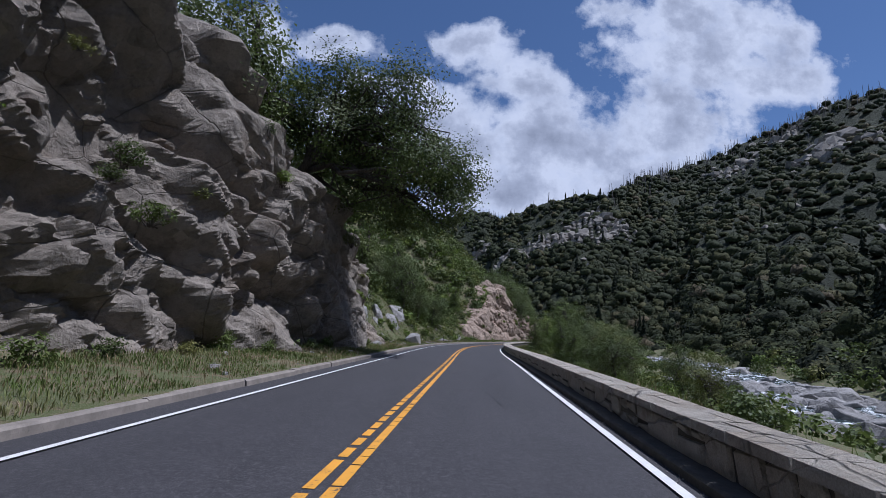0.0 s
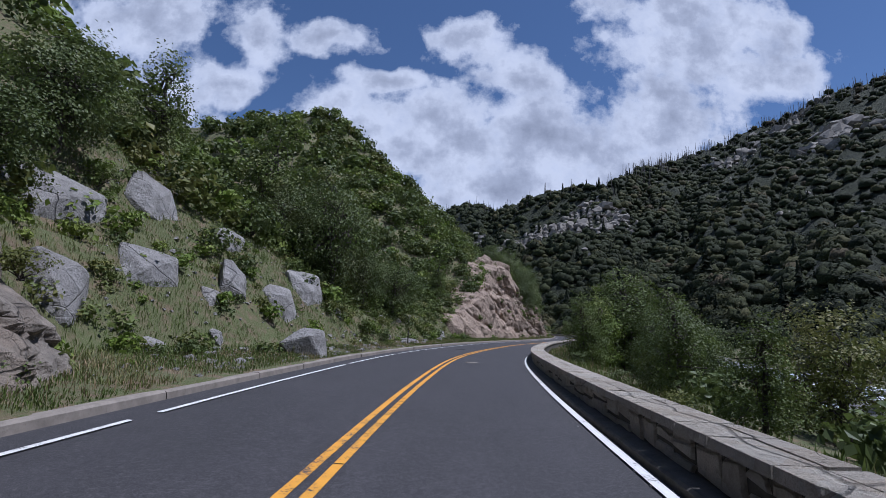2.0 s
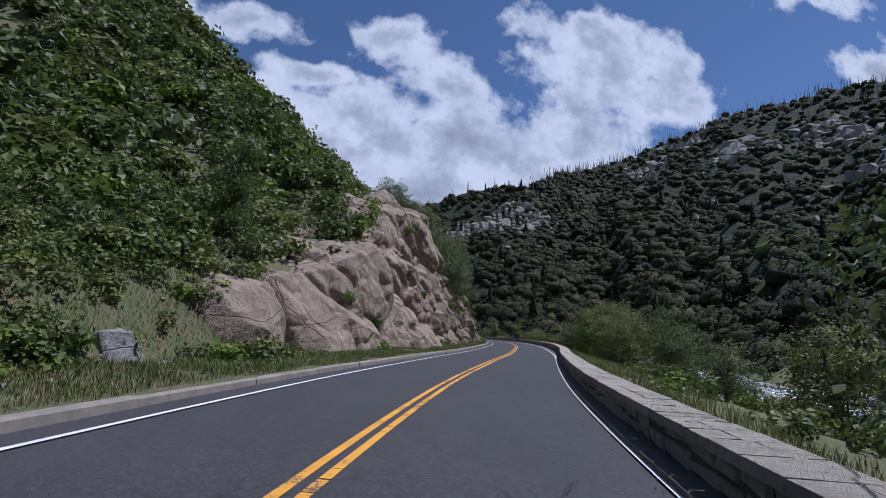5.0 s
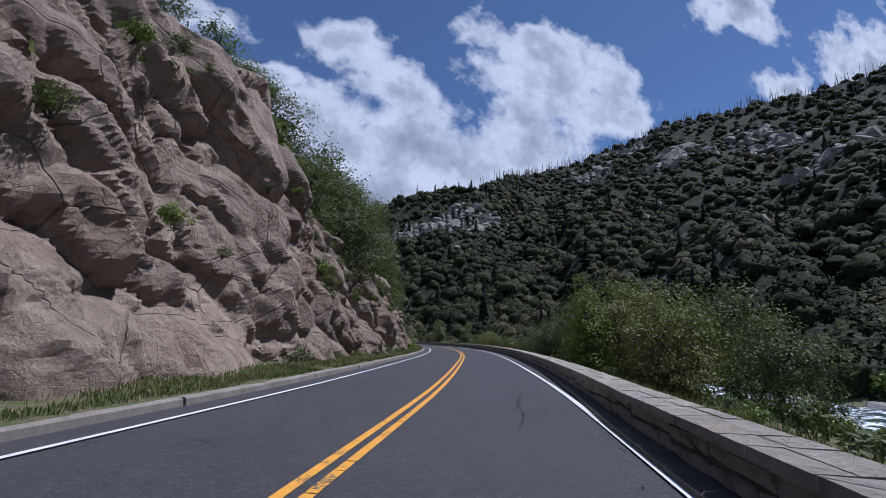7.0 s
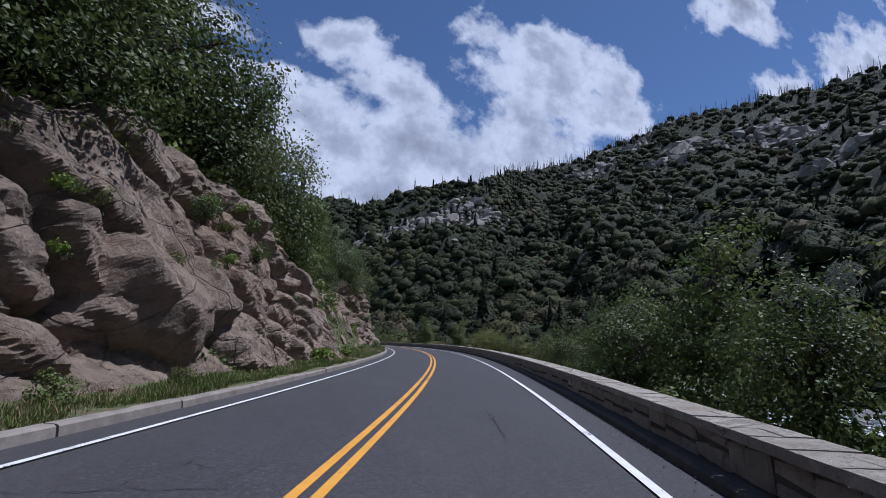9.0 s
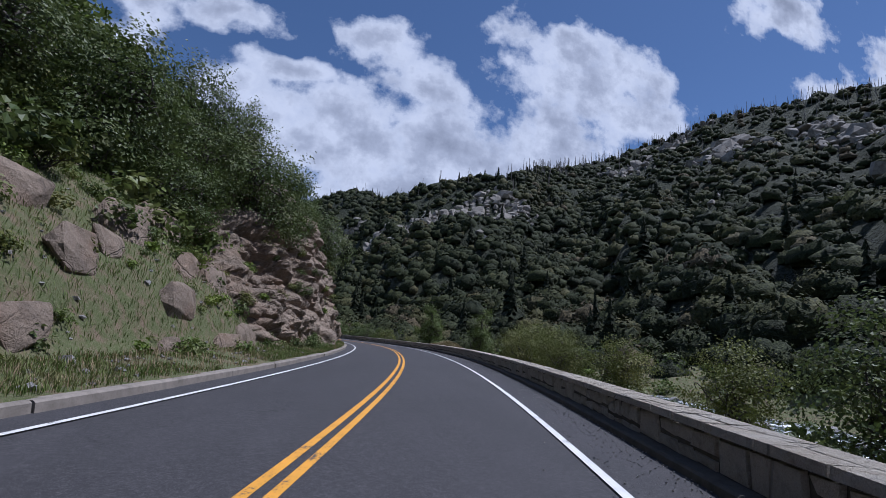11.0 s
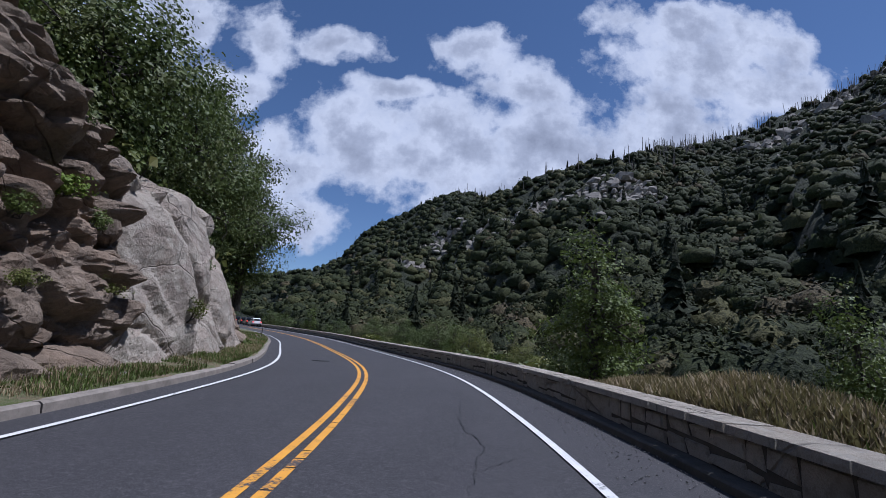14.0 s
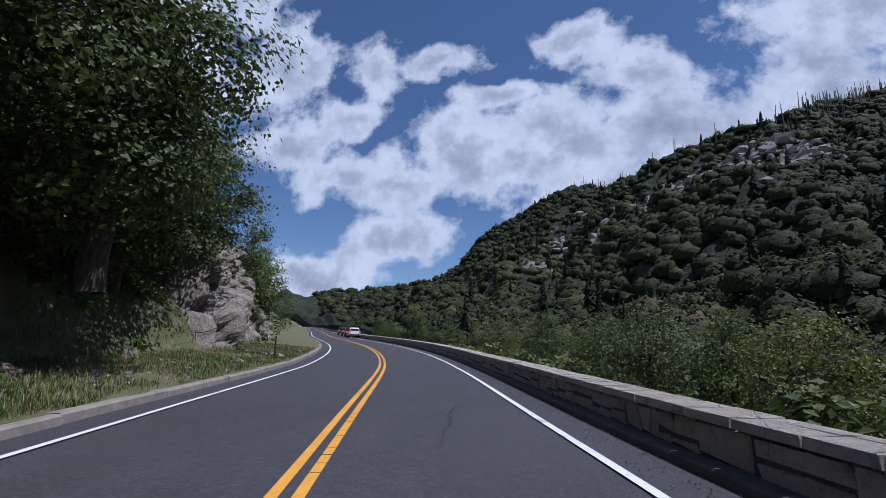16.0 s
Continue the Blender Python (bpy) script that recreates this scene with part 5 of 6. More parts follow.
# rocky ground on the mountainside: x, y, radius, number of blocks
CRAGS = [(120, 585, 40, 150), (205, 582, 34, 130), (80, 600, 26, 80), (160, 592, 28, 90), (47, 745, 34, 90), (12, 640, 20, 30), (190, 656, 26, 50), (580, 491, 42, 90), (440, 356, 30, 60),
         (617, 574, 40, 80), (514, 617, 36, 60), (562, 657, 34, 50), (538, 844, 48, 70), (662, 870, 48, 60)]


def forest():
    """Oak scrub and pines over the mountainside, snags on the ridge: too many to count."""
    rng = np.random.default_rng(5)
    m, rows = SLOPE.shape[:2]
    crags = np.array(CRAGS)
    vs, qs, tints, count = [], [], [], 0
    for k in range(12500):
        i, j = rng.uniform(0.14 * m, 0.86 * m), rng.uniform(0, 1) ** 1.1 * (rows * 0.81)
        i0, j0 = int(i), int(j)
        if i0 >= m - 1 or j0 >= rows - 1:
            continue
        u, w = i - i0, j - j0
        p = (SLOPE[i0, j0] * (1 - u) + SLOPE[i0 + 1, j0] * u) * (1 - w) + (SLOPE[i0, j0 + 1] * (1 - u) + SLOPE[i0 + 1, j0 + 1] * u) * w
        bare = value_noise(p[0] / 60, p[1] / 60, 61) + 0.35 * value_noise(p[0] / 17, p[1] / 17, 62) < -0.42 and j > rows * 0.22
        rocky = (((crags[:, :2] - p[:2]) ** 2).sum(1) < (crags[:, 2] * 0.8) ** 2).any()
        if (bare or rocky) and rng.uniform() < (0.93 if rocky else 0.7):
            continue
        far = math.hypot(p[0] - 30, p[1] - 120)
        size = rng.uniform(1.0, 2.1) ** 1.3 * 2.0 * (1 + far / 1100) * (0.6 if bare or rocky else 1)
        near = math.hypot(p[0] - 40, p[1] - np.clip(p[1], 20, 260))
        # an uneven dome with leafy sprays standing out of it
        q = 10 if far > 330 else 26 if near > 95 else 90
        dome = DOME_D * (0.80 + 0.17 * np.sin(DOME_D[:, :1] * 4 + k) * np.sin(DOME_D[:, 1:2] * 5 + 2 * k) + 0.10 * np.sin(DOME_D[:, 2:] * 7 + DOME_D[:, :1] * 6 + 3 * k) + rng.uniform(-0.07, 0.07, (len(DOME_D), 1)))
        wide = np.array([rng.uniform(0.85, 1.25), rng.uniform(0.85, 1.25), rng.uniform(0.70, 1.05)]) * size
        base = p + np.array([0, 0, size * 0.30])
        d = DOME_D[rng.integers(10, len(DOME_D), q)] + rng.normal(size=(q, 3)) * 0.15
        c = d * rng.uniform(0.72, 1.02, (q, 1)) * wide + base
        face = d + rng.normal(size=d.shape) * 0.45
        a = np.cross(face, unit(rng, q))
        a /= np.linalg.norm(a, axis=1)[:, None] + 1e-9
        b = np.cross(face, a)
        b /= np.linalg.norm(b, axis=1)[:, None] + 1e-9
        r = size * rng.uniform(0.5, 1.0, (q, 1)) * {10: 0.24, 26: 0.18, 90: 0.12}[q]
        spray = np.stack([c - a * r, c - b * r * 0.8, c + a * r, c + b * r * 0.8], 1).reshape(-1, 3)
        vs += [dome * wide + base, spray]
        qs += [DOME_Q + count, np.arange(4 * q).reshape(-1, 4) + count + len(dome)]
        count += len(dome) + 4 * q
        tints.append(np.full(len(DOME_Q) + q, np.clip(rng.normal(0.42, 0.24) + 0.5 * value_noise(p[0] / 70, p[1] / 70, 66), 0, 1)))
    v = np.concatenate(vs)
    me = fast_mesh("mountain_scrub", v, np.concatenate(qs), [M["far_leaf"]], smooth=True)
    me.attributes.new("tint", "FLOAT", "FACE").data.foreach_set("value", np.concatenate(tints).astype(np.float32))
    tagged(new("mountain_scrub", me), "rounded oak scrub with shade put into its dark colour, covering the mountainside", "woods", kind="stuff")
    # loose stones on the open slopes
    stones = []
    cube = np.array([(x, y, z) for x in (-1, 1) for y in (-1, 1) for z in (-1, 1)], float)
    quad = np.array([[0, 1, 3, 2], [4, 6, 7, 5], [0, 4, 5, 1], [2, 3, 7, 6], [0, 2, 6, 4], [1, 5, 7, 3]])
    for k in range(1900):
        s = rng.choice([rng.uniform(38, 52), rng.uniform(36, 74), rng.uniform(129, 160), rng.uniform(205, 230), rng.uniform(2, 230)])
        n = -(rng.uniform(4.3, 6.5) if rng.uniform() < 0.4 else float(keys(s, FOOT)) + rng.uniform(0, 9))
        p = spot(s, n, land(np.array([s]), np.array([n]))[0])
        r = rng.uniform(0.02, 0.06) * (1.9 if rng.uniform() < 0.12 else 1)
        spin = np.linalg.qr(rng.normal(size=(3, 3)))[0]
        stones.append((cube * (0.45 + 0.55 * rng.uniform(size=(8, 3))) @ spin * r * np.array([1.5, 1.3, 0.9]) + p + [0, 0, r * 0.3], quad))
    tagged(new("loose_stones", fast_mesh("loose_stones", *joined(stones), [M["river_rock"]])), "small loose stones scattered over verge and slope", "stones", kind="stuff")
    # snags and pines along the ridge
    snag, pine = [], []
    ridge = int(rows * 0.80)
    for k in range(1700):
        i = rng.uniform(0.2 * m, 0.80 * m)
        i0, u = int(i), i - int(i)
        j = min(rows - 2, ridge + int(rng.normal() * 3) - (int(abs(rng.normal()) * 7) if rng.uniform() < 0.6 else 0))
        p = SLOPE[i0, j] * (1 - u) + SLOPE[i0 + 1, j] * u
        far = math.hypot(p[0] - 30, p[1] - 120)
        burnt = p[0] > 330 or rng.uniform() < 0.3
        if p[0] < 330 and rng.uniform() < 0.72:
            continue
        h = rng.uniform(13, 28) if burnt else rng.uniform(7, 18)
        lean = rng.normal(size=2) * 0.06 * h
        if burnt:
            snag.append(tube([p - [0, 0, 1], p + [lean[0], lean[1], h]], [0.62, 0.22], 4))
            for b in range(2):
                q = p + np.array([lean[0], lean[1], h]) * rng.uniform(0.5, 0.9)
                snag.append(tube([q, q + unit(rng, 1)[0] * [1.4, 1.4, 0.5]], [0.22, 0.12], 4))
        else:
            pine.extend(pine_tiers(rng, p, h, 5))
    for k in range(150):
        i, j = rng.uniform(0.2 * m, 0.80 * m), rng.uniform(0, 0.55) * rows
        pine.extend(pine_tiers(rng, SLOPE[int(i), int(j)], rng.uniform(11, 22), 9))
    tagged(new("ridge_snags", fast_mesh("ridge_snags", *joined(snag), [M["dead_wood"]])), "bare burnt tree trunks standing along the ridge", "dead trees", kind="stuff")
    if pine:
        tagged(new("ridge_pines", fast_mesh("ridge_pines", *joined(pine), [M["far_leaf"]])), "small dark pines along the ridge line", "pines", kind="stuff")
    # outcrops: angular blocks, crowded on the crags
    shapes = []
    for k in range(5):
        bm = bmesh.new()
        for d in unit(rng, 15):
            bm.verts.new(d / max(np.abs(d)) * rng.uniform(0.6, 1.0))
        bmesh.ops.convex_hull(bm, input=list(bm.verts))
        bmesh.ops.delete(bm, geom=[v for v in bm.verts if not v.link_faces], context="VERTS")
        bm.verts.index_update()
        shapes.append((np.array([v.co[:] for v in bm.verts]), np.array([[v.index for v in f.verts] for f in bm.faces])))
        bm.free()
    flat, out = SLOPE.reshape(-1, 3), []

    def rock(p, size):
        base, tri = shapes[rng.integers(5)]
        a = rng.uniform(0, 6.28)
        turn = np.array([[math.cos(a), -math.sin(a), 0], [math.sin(a), math.cos(a), 0], [0, 0, 1]])
        out.append((base * np.array([size * rng.uniform(0.8, 1.6), size, size * rng.uniform(0.6, 1.3)]) @ turn.T + p, tri))

    for x, y, wide, count in CRAGS:
        for k in range(count):
            q = np.array([x, y]) + rng.normal(size=2) * wide * 0.55
            rock(flat[((flat[:, :2] - q) ** 2).sum(1).argmin()] + [0, 0, rng.uniform(-0.3, 1.6)], rng.uniform(1.8, 4.2) * (2.0 if rng.uniform() < 0.12 else 1) * (1.5 if x > 300 else 1))
    for k in range(1200):
        i, j = rng.uniform(0.2 * m, 0.82 * m), rng.uniform(0.12, 0.75) * rows
        p = SLOPE[int(i), int(j)]
        if value_noise(p[0] / 60, p[1] / 60, 61) < -0.24:
            rock(p, rng.uniform(1.2, 3.6))
    v, f = joined(out)
    tagged(new("mountain_outcrops", mesh_of("mountain_outcrops", v, f, M["far_rock"])), "pale grey angular rock outcrops among the scrub", "rock", kind="stuff")


forest()


# ---- river ----
def build_river():
    s = np.arange(-40, 420, 1.2)
    rows = np.linspace(21.5, 40, 16)
    ss, bb = np.meshgrid(s, rows, indexing="ij")
    z = -4.75 + 0.28 * fbm(ss / 1.6, bb / 1.1, 41, 3) + 0.25 * fbm(ss / 6, bb / 4, 43, 2)
    v = spot(ss, wall_n(ss) + bb, z)
    tagged(new("river", mesh_of("river", v.reshape(-1, 3), grid_faces(len(s), len(rows)), M["water"], True)), "white-water mountain river running over boulders", "river", kind="structure")
    rnd = random.Random(9)
    made = 0
    for k in range(420):
        s0, b = rnd.uniform(14, 95) if k % 4 else rnd.uniform(95, 240), rnd.uniform(18.5, 41)
        calm = 26 < b < 30
        if calm and rnd.random() < 0.5:
            continue
        size = rnd.uniform(0.5, 1.7) * (1.6 if rnd.random() < 0.15 else 1)
        ob = new("river_boulder", rnd.choice(PALE_BOULDERS))
        p = spot(s0, float(wall_n(s0)) + b, -4.85)
        ob.matrix_world = Matrix.Translation(p) @ Euler((rnd.uniform(-.3, .3), rnd.uniform(-.3, .3), rnd.uniform(0, 6))).to_matrix().to_4x4() @ Matrix.Diagonal((size * 1.3, size, size * 0.62, 1))
        tagged(ob, "pale rounded granite boulder in the river", "boulder", group="boulders in the river")
        made += 1
        if made > 290:
            break


build_river()

# ---- loose rocks on the bank ----
put_boulder(43.6, -4.95, 1.0, 3, True, 0.3, "large pale boulder resting at the kerb")
first_pile = [(32.5, -5.6, 0.5, 4), (45.5, -5.8, 0.3, 6), (47, -5.3, 0.25, 7), (53, -5.4, 0.3, 11), (57.5, -5.2, 0.5, 12), (58.6, -5.6, 0.55, 13), (59.4, -5.1, 0.4, 14), (58.9, -5.9, 0.35, 15), (60.4, -5.7, 0.5, 16),
    (61.5, -6.2, 0.4, 18), (57.0, -6.2, 0.35, 40)]
second_pile = [(58.0, -7.2, 0.4, 41), (61.2, -7.2, 0.3, 43), (56.6, -5.4, 0.3, 44), (62.3, -5.4, 0.3, 45), (60.8, -4.9, 0.25, 46), (66, -5.4, 0.4, 19), (70, -6.6, 0.8, 20), (63.5, -7.6, 0.6, 37),
    (49.6, -5.6, 0.22, 47), (51, -5.2, 0.18, 48)]
for s, n, size, seed in first_pile + second_pile:
    put_boulder(s, n, size, seed, True, 0.72, "pale weathered rock in a pile on the bank")
# tilted slabs in the slope beyond the crag
for s, n, wide, tall, seed in ((49.9, -8.3, 1.7, 1.5, 51), (47.4, -8.0, 1.1, 1.2, 50), (45.2, -8.9, 1.5, 1.1, 52), (43.0, -8.4, 0.6, 0.6, 53), (40.8, -9.4, 1.4, 1.2, 54), (37.6, -8.9, 1.3, 1.3, 56), (40.0, -12.0, 1.7, 1.7, 59), (44.2, -12.4, 1.5, 1.5, 60), (37.6, -12.4, 1.8, 1.6, 61), (42.0, -7.3, 0.45, 0.4, 63), (39.2, -7.4, 0.6, 0.5, 64), (47.6, -11.0, 1.2, 1.0, 65), (51.8, -7.2, 0.5, 0.5, 66)):
    put_slab(s, n, wide, tall, seed)
# ledges of brown rock in the grass slope, and on the slab's top
slope_ledges = [(134, -5.9, 0.8, 0.5, 21), (137, -6.8, 1.2, 0.8, 22), (142, -7.8, 1.3, 0.8, 23), (146, -6.9, 1.0, 0.6, 24), (149, -8.4, 1.4, 0.9, 25), (150.8, -6.5, 0.9, 0.5, 26), (152.6, -7.4, 1.2, 0.8, 27), (148, -10.2, 1.5, 1.0, 28), (153, -9.8, 1.6, 1.1, 29),
    (154.8, -6.3, 1.3, 0.55, 65), (156.8, -6.6, 1.1, 0.7, 66), (145, -9.2, 1.2, 0.9, 67), (140.5, -6.2, 0.8, 0.4, 68)]
far_ledges = [(157.5, -8.4, 1.5, 1.0, 73), (155.2, -8.6, 1.2, 0.8, 74), (156.5, -10.8, 1.7, 1.3, 75), (151.0, -9.0, 1.0, 0.7, 76), (110, -5.0, 0.5, 0.4, 30), (113.5, -4.9, 0.6, 0.45, 31), (200, -8.0, 1.9, 1.4, 69), (203, -7.8, 1.8, 1.6, 70), (206, -7.4, 1.4, 1.2, 71),
    (197, -8.2, 1.6, 1.4, 72), (216.5, -7.4, 0.6, 0.4, 33), (224, -5.0, 0.4, 0.25, 35)]
for s, n, wide, tall, seed in slope_ledges + far_ledges:
    put_slab(s, n, wide, tall, seed, BROWN_BOULDERS[seed % 4], 20.0)


# ---- grass ----
def build_grass(name, label, mat, count, where, tall, seed, width=0.016):
    rng = np.random.default_rng(seed)
    s, n = where(rng, count)
    tuft = value_noise(s / 0.8, n / 0.8, seed) + value_noise(s / 4, n / 4, seed + 3)
    keep = tuft > -0.42
    s, n, tuft = s[keep], n[keep], tuft[keep]
    k = len(s)
    p = spot(s, n, land(s, n) - 0.02)
    h = tall * rng.uniform(0.35, 1.2, k) * (1 + 0.5 * tuft)
    a = rng.uniform(0, 6.28, k)
    d = np.stack([np.cos(a), np.sin(a), 0 * a], 1)
    w = np.stack([-np.sin(a), np.cos(a), 0 * a], 1) * (width * rng.uniform(0.6, 1.6, (k, 1)))
    bend = d * (h * rng.uniform(0.1, 0.6, k))[:, None]
    mid = p + bend * 0.35 + np.array([0, 0, 1]) * (h * 0.6)[:, None]
    tip = p + bend + np.array([0, 0, 1]) * h[:, None]
    v = np.stack([p - w, mid - w * 0.8, tip, mid + w * 0.8], 1)
    v[:, 0] = p
    tagged(new(name, fast_mesh(name, v.reshape(-1, 3), np.arange(4 * k).reshape(-1, 4), [mat])), label, "grass", kind="stuff")


def on_verge(rng, k):
    s = rng.uniform(0, 235, k)
    return s, -(4.1 + (keys(s, FOOT) - 4.0) * rng.uniform(0, 1, k))


def on_slopes(rng, k):
    s = np.concatenate([rng.uniform(32, 74, k // 2), rng.uniform(129, 162, k // 4), rng.uniform(205, 228, k - k // 2 - k // 4)])
    return s, -(keys(s, FOOT) + rng.uniform(0, 9, k) ** 1.0)


def behind_wall(rng, k):
    s = rng.uniform(0, 240, k)
    return s, wall_n(s) + 0.7 + rng.uniform(0, 1, k) ** 1.4 * 5


build_grass("verge_grass", "mixed green and dry grass on the roadside verge", M["grass"], 165000, on_verge, 0.15, 3, 0.011)
build_grass("verge_straw", "dry straw-coloured grass among the green verge", M["dry_grass"], 42000, on_verge, 0.20, 5, 0.008)
build_grass("slope_grass", "grass on the open hillside", M["grass"], 140000, on_slopes, 0.20, 7, 0.011)
build_grass("slope_straw", "dry grass on the open hillside", M["dry_grass"], 12000, on_slopes, 0.28, 8, 0.009)
build_grass("bank_grass", "green grass and weeds behind the parapet", M["grass"], 36000, behind_wall, 0.36, 9, 0.02)
def on_mound(rng, k):
    return 187 + rng.normal(size=k) * 3.6, 6.2 + np.abs(rng.normal(size=k)) * 1.9


build_grass("mound_straw", "dry tan grass on a low mound behind the parapet", M["dry_grass"], 26000, on_mound, 0.34, 12, 0.02)
build_grass("bank_straw", "dry grass behind the parapet", M["dry_grass"], 16000, behind_wall, 0.36, 10, 0.012)


def build_gravel():
    """Loose grit along the foot of the parapet."""
    rng = np.random.default_rng(14)
    cube = np.array([(x, y, z) for x in (-1, 1) for y in (-1, 1) for z in (-1, 1)], float)
    quad = np.array([[0, 1, 3, 2], [4, 6, 7, 5], [0, 4, 5, 1], [2, 3, 7, 6], [0, 2, 6, 4], [1, 5, 7, 3]])
    bits = []
    for k in range(5000):
        s = rng.uniform(2, 232) if k % 3 == 0 else rng.uniform(140, 232)
        edge = float(wall_n(s)) - 0.24
        n = edge - abs(rng.normal()) * (0.12 if s < 140 else 0.45)
        r = rng.uniform(0.003, 0.008)
        bits.append((cube * (0.7 + 0.6 * rng.uniform(size=(8, 3))) * r + spot(s, n, 0.016 + r * 0.5), quad))
    tagged(new("shoulder_gravel", fast_mesh("shoulder_gravel", *joined(bits), [M["river_rock"]])), "loose grit along the foot of the wall", "gravel", kind="stuff")


build_gravel()


# ---- cracks in the asphalt ----
def build_cracks():
    rnd = random.Random(8)

    def crack(s0, n0, ds, dn, w):
        """One jagged branch; returns its points."""
        size = math.hypot(ds, dn)
        k = max(8, int(size / 0.10))
        t = np.linspace(0, 1, k)
        jag = np.cumsum([rnd.gauss(0, 1) for _ in range(k)]) * 0.030
        jag -= t * jag[-1]
        s, n = s0 + ds * t - dn / size * jag, n0 + dn * t + ds / size * jag
        half = np.array([w * rnd.uniform(0.15, 0.6) for _ in range(k)]) * np.sin(np.clip(t, 0.02, 0.98) * math.pi) ** 0.4
        across, along = (0.0, 1.0) if abs(dn) > abs(ds) else (1.0, 0.0)
        a, b = spot(s - half * along, n - half * across, 0.0245), spot(s + half * along, n + half * across, 0.0245)
        return np.stack([a, b], 1).reshape(-1, 3), grid_faces(k, 2)[:, ::-1], s, n

    first_cracks = [(13, 1.3, 5.5, 0.9, 0.022), (9, 1.9, 4.0, -0.6, 0.02), (16, 1.8, 2.5, 0.5, 0.018), (50.5, 1.2, 0.3, 1.6, 0.014), (52, 0.6, 3, 0.6, 0.016), (57, 0.8, 5.5, -0.3, 0.016), (65, 1.6, 0.4, 1.2, 0.016), (91, 1.8, 7, 0.25, 0.026), (95, -2.0, 0.3, 2.0, 0.018),
        (103, 0.9, 0.3, 1.8, 0.018), (108, 1.7, 4, 0.4, 0.02), (116, 1.9, 3.5, -0.3, 0.02)]
    later_cracks = [(113, -2.6, 0.5, 2.2, 0.018), (155, 0.3, 10, 0.4, 0.016), (156, 0.6, 0.2, 1.8, 0.014), (160, -2.8, 0.6, 2.6, 0.018), (166, -0.2, 3, -1.6, 0.02), (169, -2.9, 0.4, 2.6, 0.018), (165, 1.9, 3.5, -0.2, 0.02), (183, 1.9, 6, 0.5, 0.018), (199, 1.6, 5, 0.8, 0.02),
        (207, 1.4, 4, 0.6, 0.02), (75, 0.7, 6, 0.6, 0.018), (25, 2.0, 4, 0.5, 0.018)]
    for s0, n0, ds, dn, w in first_cracks + later_cracks:
        v, f, s, n = crack(s0, n0, ds, dn, w)
        pieces = [(v, f)]
        for _ in range(3):
            i = rnd.randrange(len(s))
            flip = rnd.choice((-1, 1))
            v, f, _s, _n = crack(s[i], n[i], dn * 0.5 * flip + ds * 0.15, (ds * 0.10 + 0.2) * flip, w * 0.7)
            pieces.append((v, f))
        v, f = joined(pieces)
        tagged(new("road_crack", mesh_of("road_crack", v, f, M["crack"])), "jagged branching dark crack in the asphalt", "crack", kind="structure")


build_cracks()


def disc(name, label, s, n, r, mat, z=0.03):
    bm = bmesh.new()
    bmesh.ops.create_cone(bm, cap_ends=True, segments=28, radius1=r, radius2=r * 0.97, depth=0.012)
    bmesh.ops.create_cone(bm, cap_ends=True, segments=28, radius1=r * 0.8, radius2=r * 0.79, depth=0.02)
    ob = new(name, bm_mesh(name, bm, mat))
    ob.matrix_world = Matrix.Translation(spot(s, n, z))
    return tagged(ob, label, "manhole cover")


disc("manhole_cover", "dark round iron manhole cover set in the asphalt", 199.5, -1.4, 0.38, M["crack"])
disc("manhole_cover", "dark round iron manhole cover set in the asphalt", 58.5, -1.6, 0.36, M["crack"])
disc("manhole_cover", "light worn iron cover set in the asphalt", 46.8, 0.95, 0.26, M["kerb"])


# ---- delineator posts ----
def post(s, n, tall):
    bm = bmesh.new()
    box(bm, Matrix.Translation((0, 0, tall / 2)), 0.07, 0.035, tall, 0.006)
    thing = new("marker_post")
    part("post", bm_mesh("post", bm, M["post"]), thing)
    bm = bmesh.new()
    box(bm, Matrix.Translation((0, -0.02, tall - 0.12)), 0.055, 0.006, 0.12)
    part("plate", bm_mesh("plate", bm, M["plate"]), thing, "dull grey marker plate")
    p = foot_of(s, n, 0.05)
    thing.matrix_basis = Matrix.Translation(p) @ Euler((0, 0, radians(turn_at(s)))).to_matrix().to_4x4()
    tagged(thing, "thin dark roadside marker post standing in the verge", "post", group="marker posts")


for s, n, tall in ((56.5, -4.6, 1.0), (111.5, -4.6, 0.9), (222.5, -4.6, 1.0)):
    post(s, n, tall)


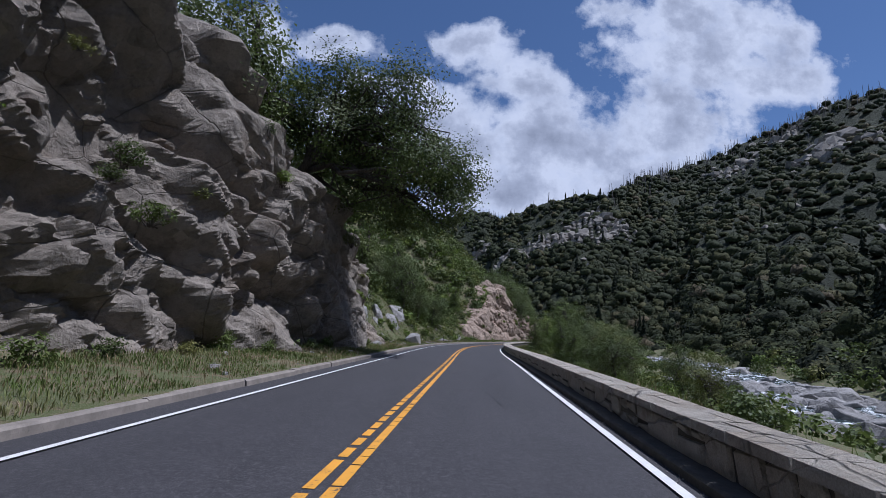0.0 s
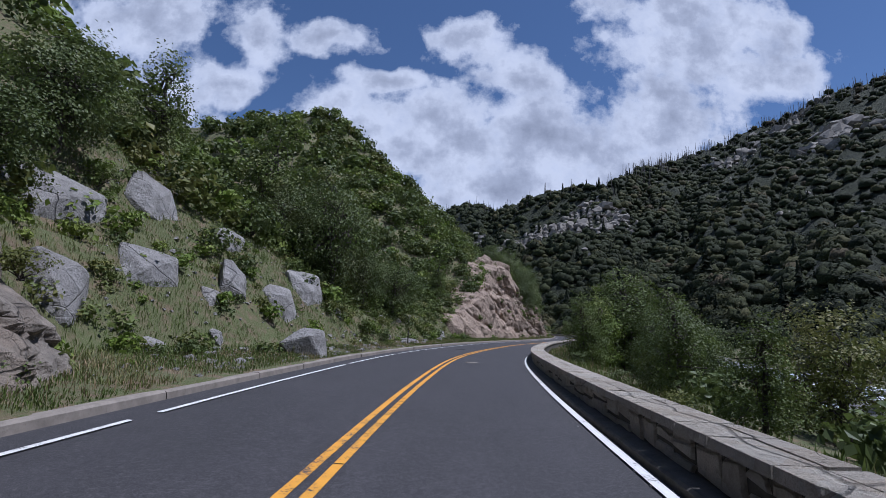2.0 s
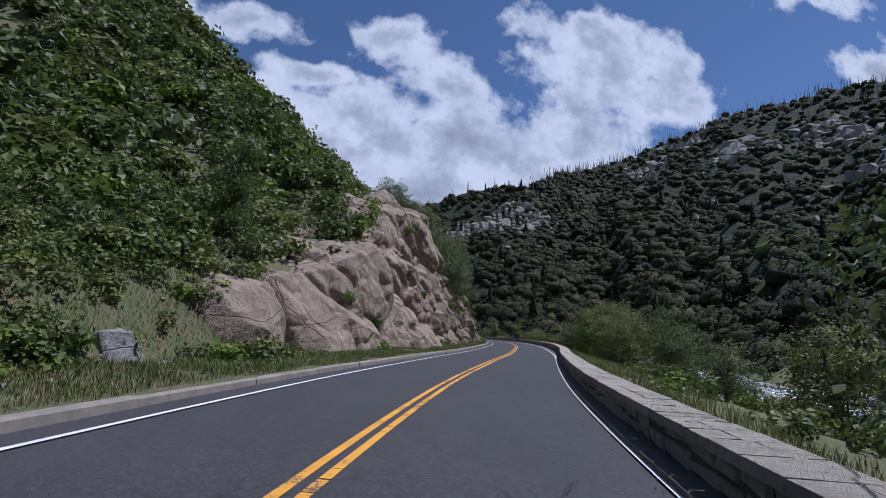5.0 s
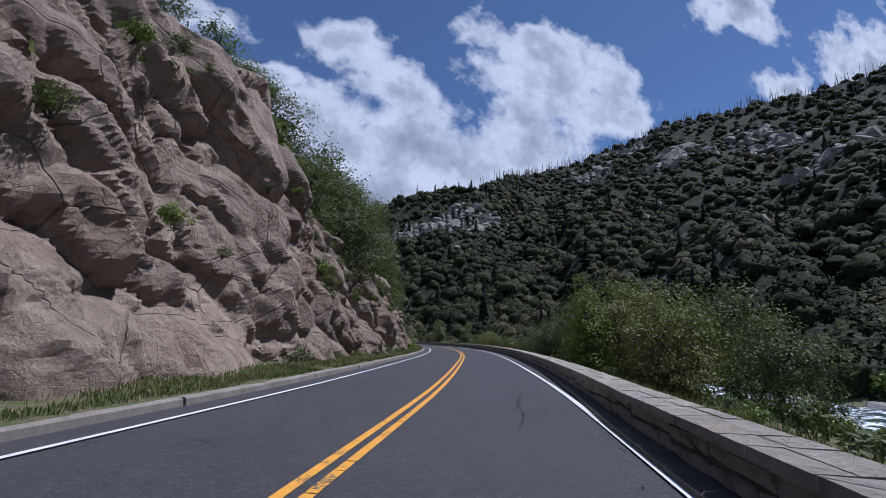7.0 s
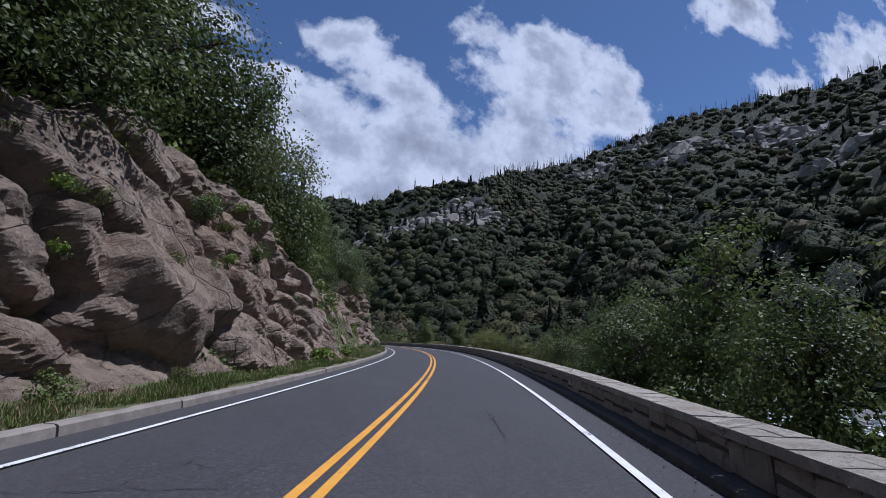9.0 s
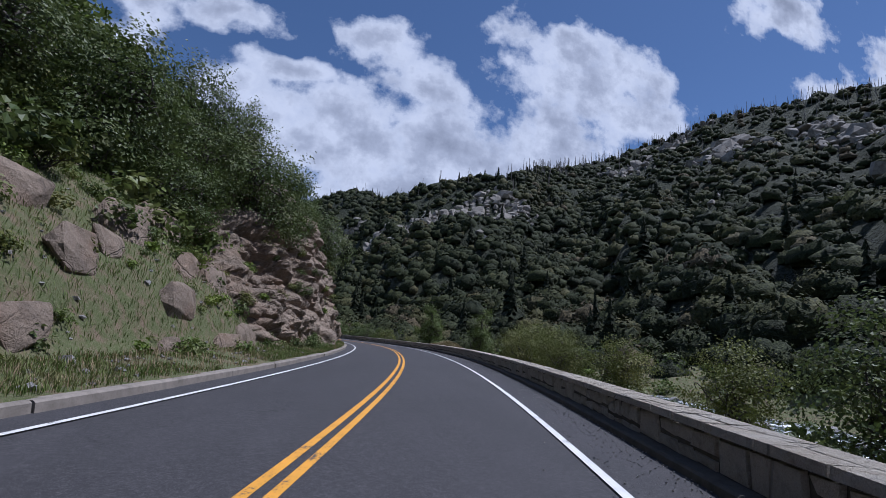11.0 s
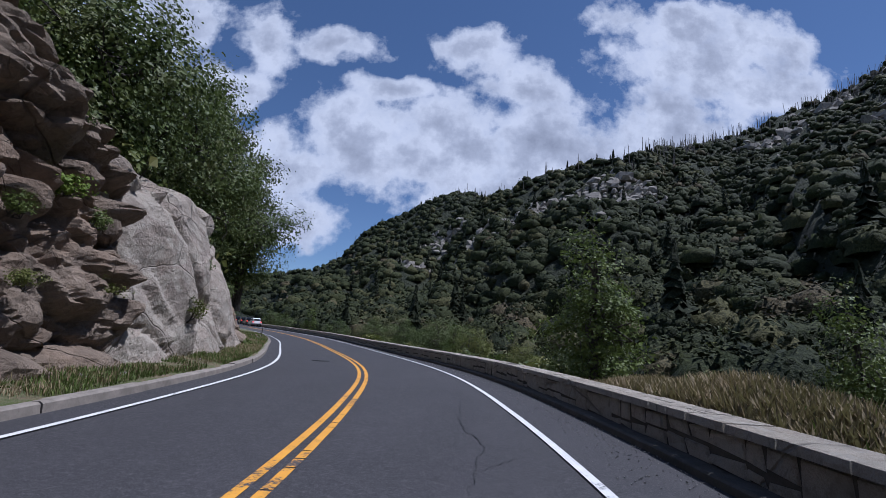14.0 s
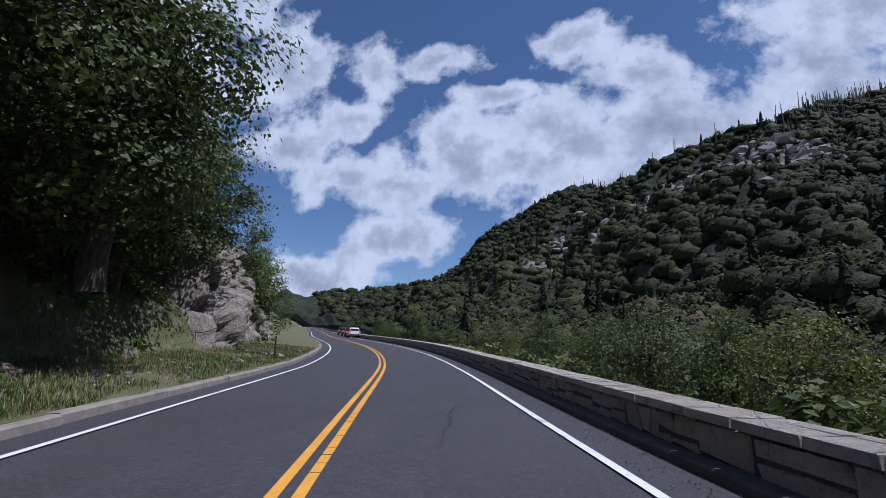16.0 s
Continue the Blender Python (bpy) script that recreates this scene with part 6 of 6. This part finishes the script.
# ---- cars stopped ahead ----
def make_car(label, paint):
    thing = new("car")
    tagged(thing, label, "car", group="cars stopped ahead on the road")

    def shell(name, profile, half, mat, inset=0.0):
        bm = bmesh.new()
        sides = []
        for x in (-half, half):
            sides.append([bm.verts.new((x * (1 - (inset if z > 0.95 else 0)), y, z)) for y, z in profile])
        k = len(profile)
        for i in range(k):
            bm.faces.new((sides[0][i], sides[0][(i + 1) % k], sides[1][(i + 1) % k], sides[1][i]))
        bm.faces.new(sides[0][::-1])
        bm.faces.new(sides[1])
        bmesh.ops.recalc_face_normals(bm, faces=bm.faces)
        bmesh.ops.bevel(bm, geom=list(bm.edges), offset=0.05, segments=2, affect="EDGES")
        return part(name, bm_mesh(name, bm, mat), thing)

    shell("body", [(-2.25, 0.35), (-2.3, 0.6), (-2.2, 0.98), (1.0, 1.0), (2.1, 0.88), (2.3, 0.62), (2.25, 0.32)], 0.91, paint)
    shell("cabin", [(-2.15, 0.96), (-1.95, 1.5), (-1.5, 1.64), (0.2, 1.62), (1.05, 0.97)], 0.80, paint, 0.10)
    for name, m, x, y, z in (("rear_window", pose(0, -2.085, 1.30, -20), 1.30, 0.03, 0.34), ("windscreen", pose(0, 0.66, 1.33, 52), 1.30, 0.03, 0.62)):
        bm = bmesh.new()
        box(bm, m, x, y, z, 0.01)
        part(name, bm_mesh(name, bm, M["car_glass"]), thing)
    for x in (-0.755, 0.755):
        bm = bmesh.new()
        box(bm, pose(x, -0.6, 1.32, 0, 9 if x > 0 else -9), 0.05, 2.1, 0.34, 0.01)
        part("side_window", bm_mesh("side_window", bm, M["car_glass"]), thing)
        bm = bmesh.new()
        box(bm, pose(x * 0.98, -2.29, 0.88), 0.24, 0.06, 0.2, 0.02)
        part("tail_light", bm_mesh("tail_light", bm, M["tail_light"]), thing, "lit red tail light")
    bm = bmesh.new()
    box(bm, pose(0, -2.33, 0.48), 1.7, 0.1, 0.2, 0.03)
    part("bumper", bm_mesh("bumper", bm, M["tyre"]), thing, "dark plastic bumper")
    for x in (-0.82, 0.82):
        for y in (-1.4, 1.4):
            bm = bmesh.new()
            bmesh.ops.create_cone(bm, cap_ends=True, segments=20, radius1=0.34, radius2=0.34, depth=0.24, matrix=pose(x, y, 0.34, 0, 90))
            bmesh.ops.bevel(bm, geom=[e for e in bm.edges if e.calc_face_angle(0) > 1], offset=0.03, segments=2, affect="EDGES")
            w = part("wheel", bm_mesh("wheel", bm, M["tyre"]), thing, "black tyre")
            bm = bmesh.new()
            bmesh.ops.create_cone(bm, cap_ends=True, segments=14, radius1=0.2, radius2=0.17, depth=0.26, matrix=pose(x, y, 0.34, 0, 90))
            part("rim", bm_mesh("rim", bm, M["rim"]), w, "grey alloy rim")
    return thing


def park(car, s, n):
    p = spot(s, n, 0.02)
    car.matrix_basis = Matrix.Translation(p) @ Euler((0, 0, radians(turn_at(s)))).to_matrix().to_4x4()


park(make_car("white car with lit tail lights stopped on the road", M["car_white"]), 282, 3.2)
dark = make_car("dark car stopped in line ahead of a white car", M["car_dark"])
park(dark, 290, 3.4)
for s, n in ((298, 3.4), (306, 3.2)):
    park(copy_thing(dark, Matrix()), s, n)


# ---- power pylon on the hill ----
def pylon(x, y, z, tall):
    pieces = []
    w = tall * 0.11
    levels = [(0.0, 1.0), (0.3, 0.72), (0.55, 0.48), (0.75, 0.32), (1.0, 0.12)]
    for a, b in zip(levels[:-1], levels[1:]):
        for sx, sy in ((1, 1), (1, -1), (-1, -1), (-1, 1)):
            nx, ny = -sy, sx
            p = (sx * w * a[1], sy * w * a[1], tall * a[0])
            pieces.append(tube([p, (sx * w * b[1], sy * w * b[1], tall * b[0])], [0.10, 0.10], 4))
            pieces.append(tube([p, (nx * w * b[1], ny * w * b[1], tall * b[0])], [0.06, 0.06], 4))
    thing = tagged(new("power_pylon"), "grey steel lattice pylon on the hill crest", "pylon")
    part("tower", fast_mesh("tower", *joined(pieces), [M["dead_wood"]]), thing)
    for h in (0.68, 0.80, 0.92):
        arm = [tube([(-w * 1.5, 0, tall * h), (w * 1.5, 0, tall * h)], [0.09, 0.09], 4), tube([(-w * 1.5, 0, tall * h), (0, 0, tall * (h + 0.05))], [0.05, 0.05], 4), tube([(w * 1.5, 0, tall * h), (0, 0, tall * (h + 0.05))], [0.05, 0.05], 4)]
        part("cross_arm", fast_mesh("cross_arm", *joined(arm), [M["dead_wood"]]), thing)
    thing.matrix_basis = Matrix.Translation((x, y, z))


pylon(-45.8, 188.7, 50.0, 13.0)


# ---- stones of the parapet ----
build_wall_stones()
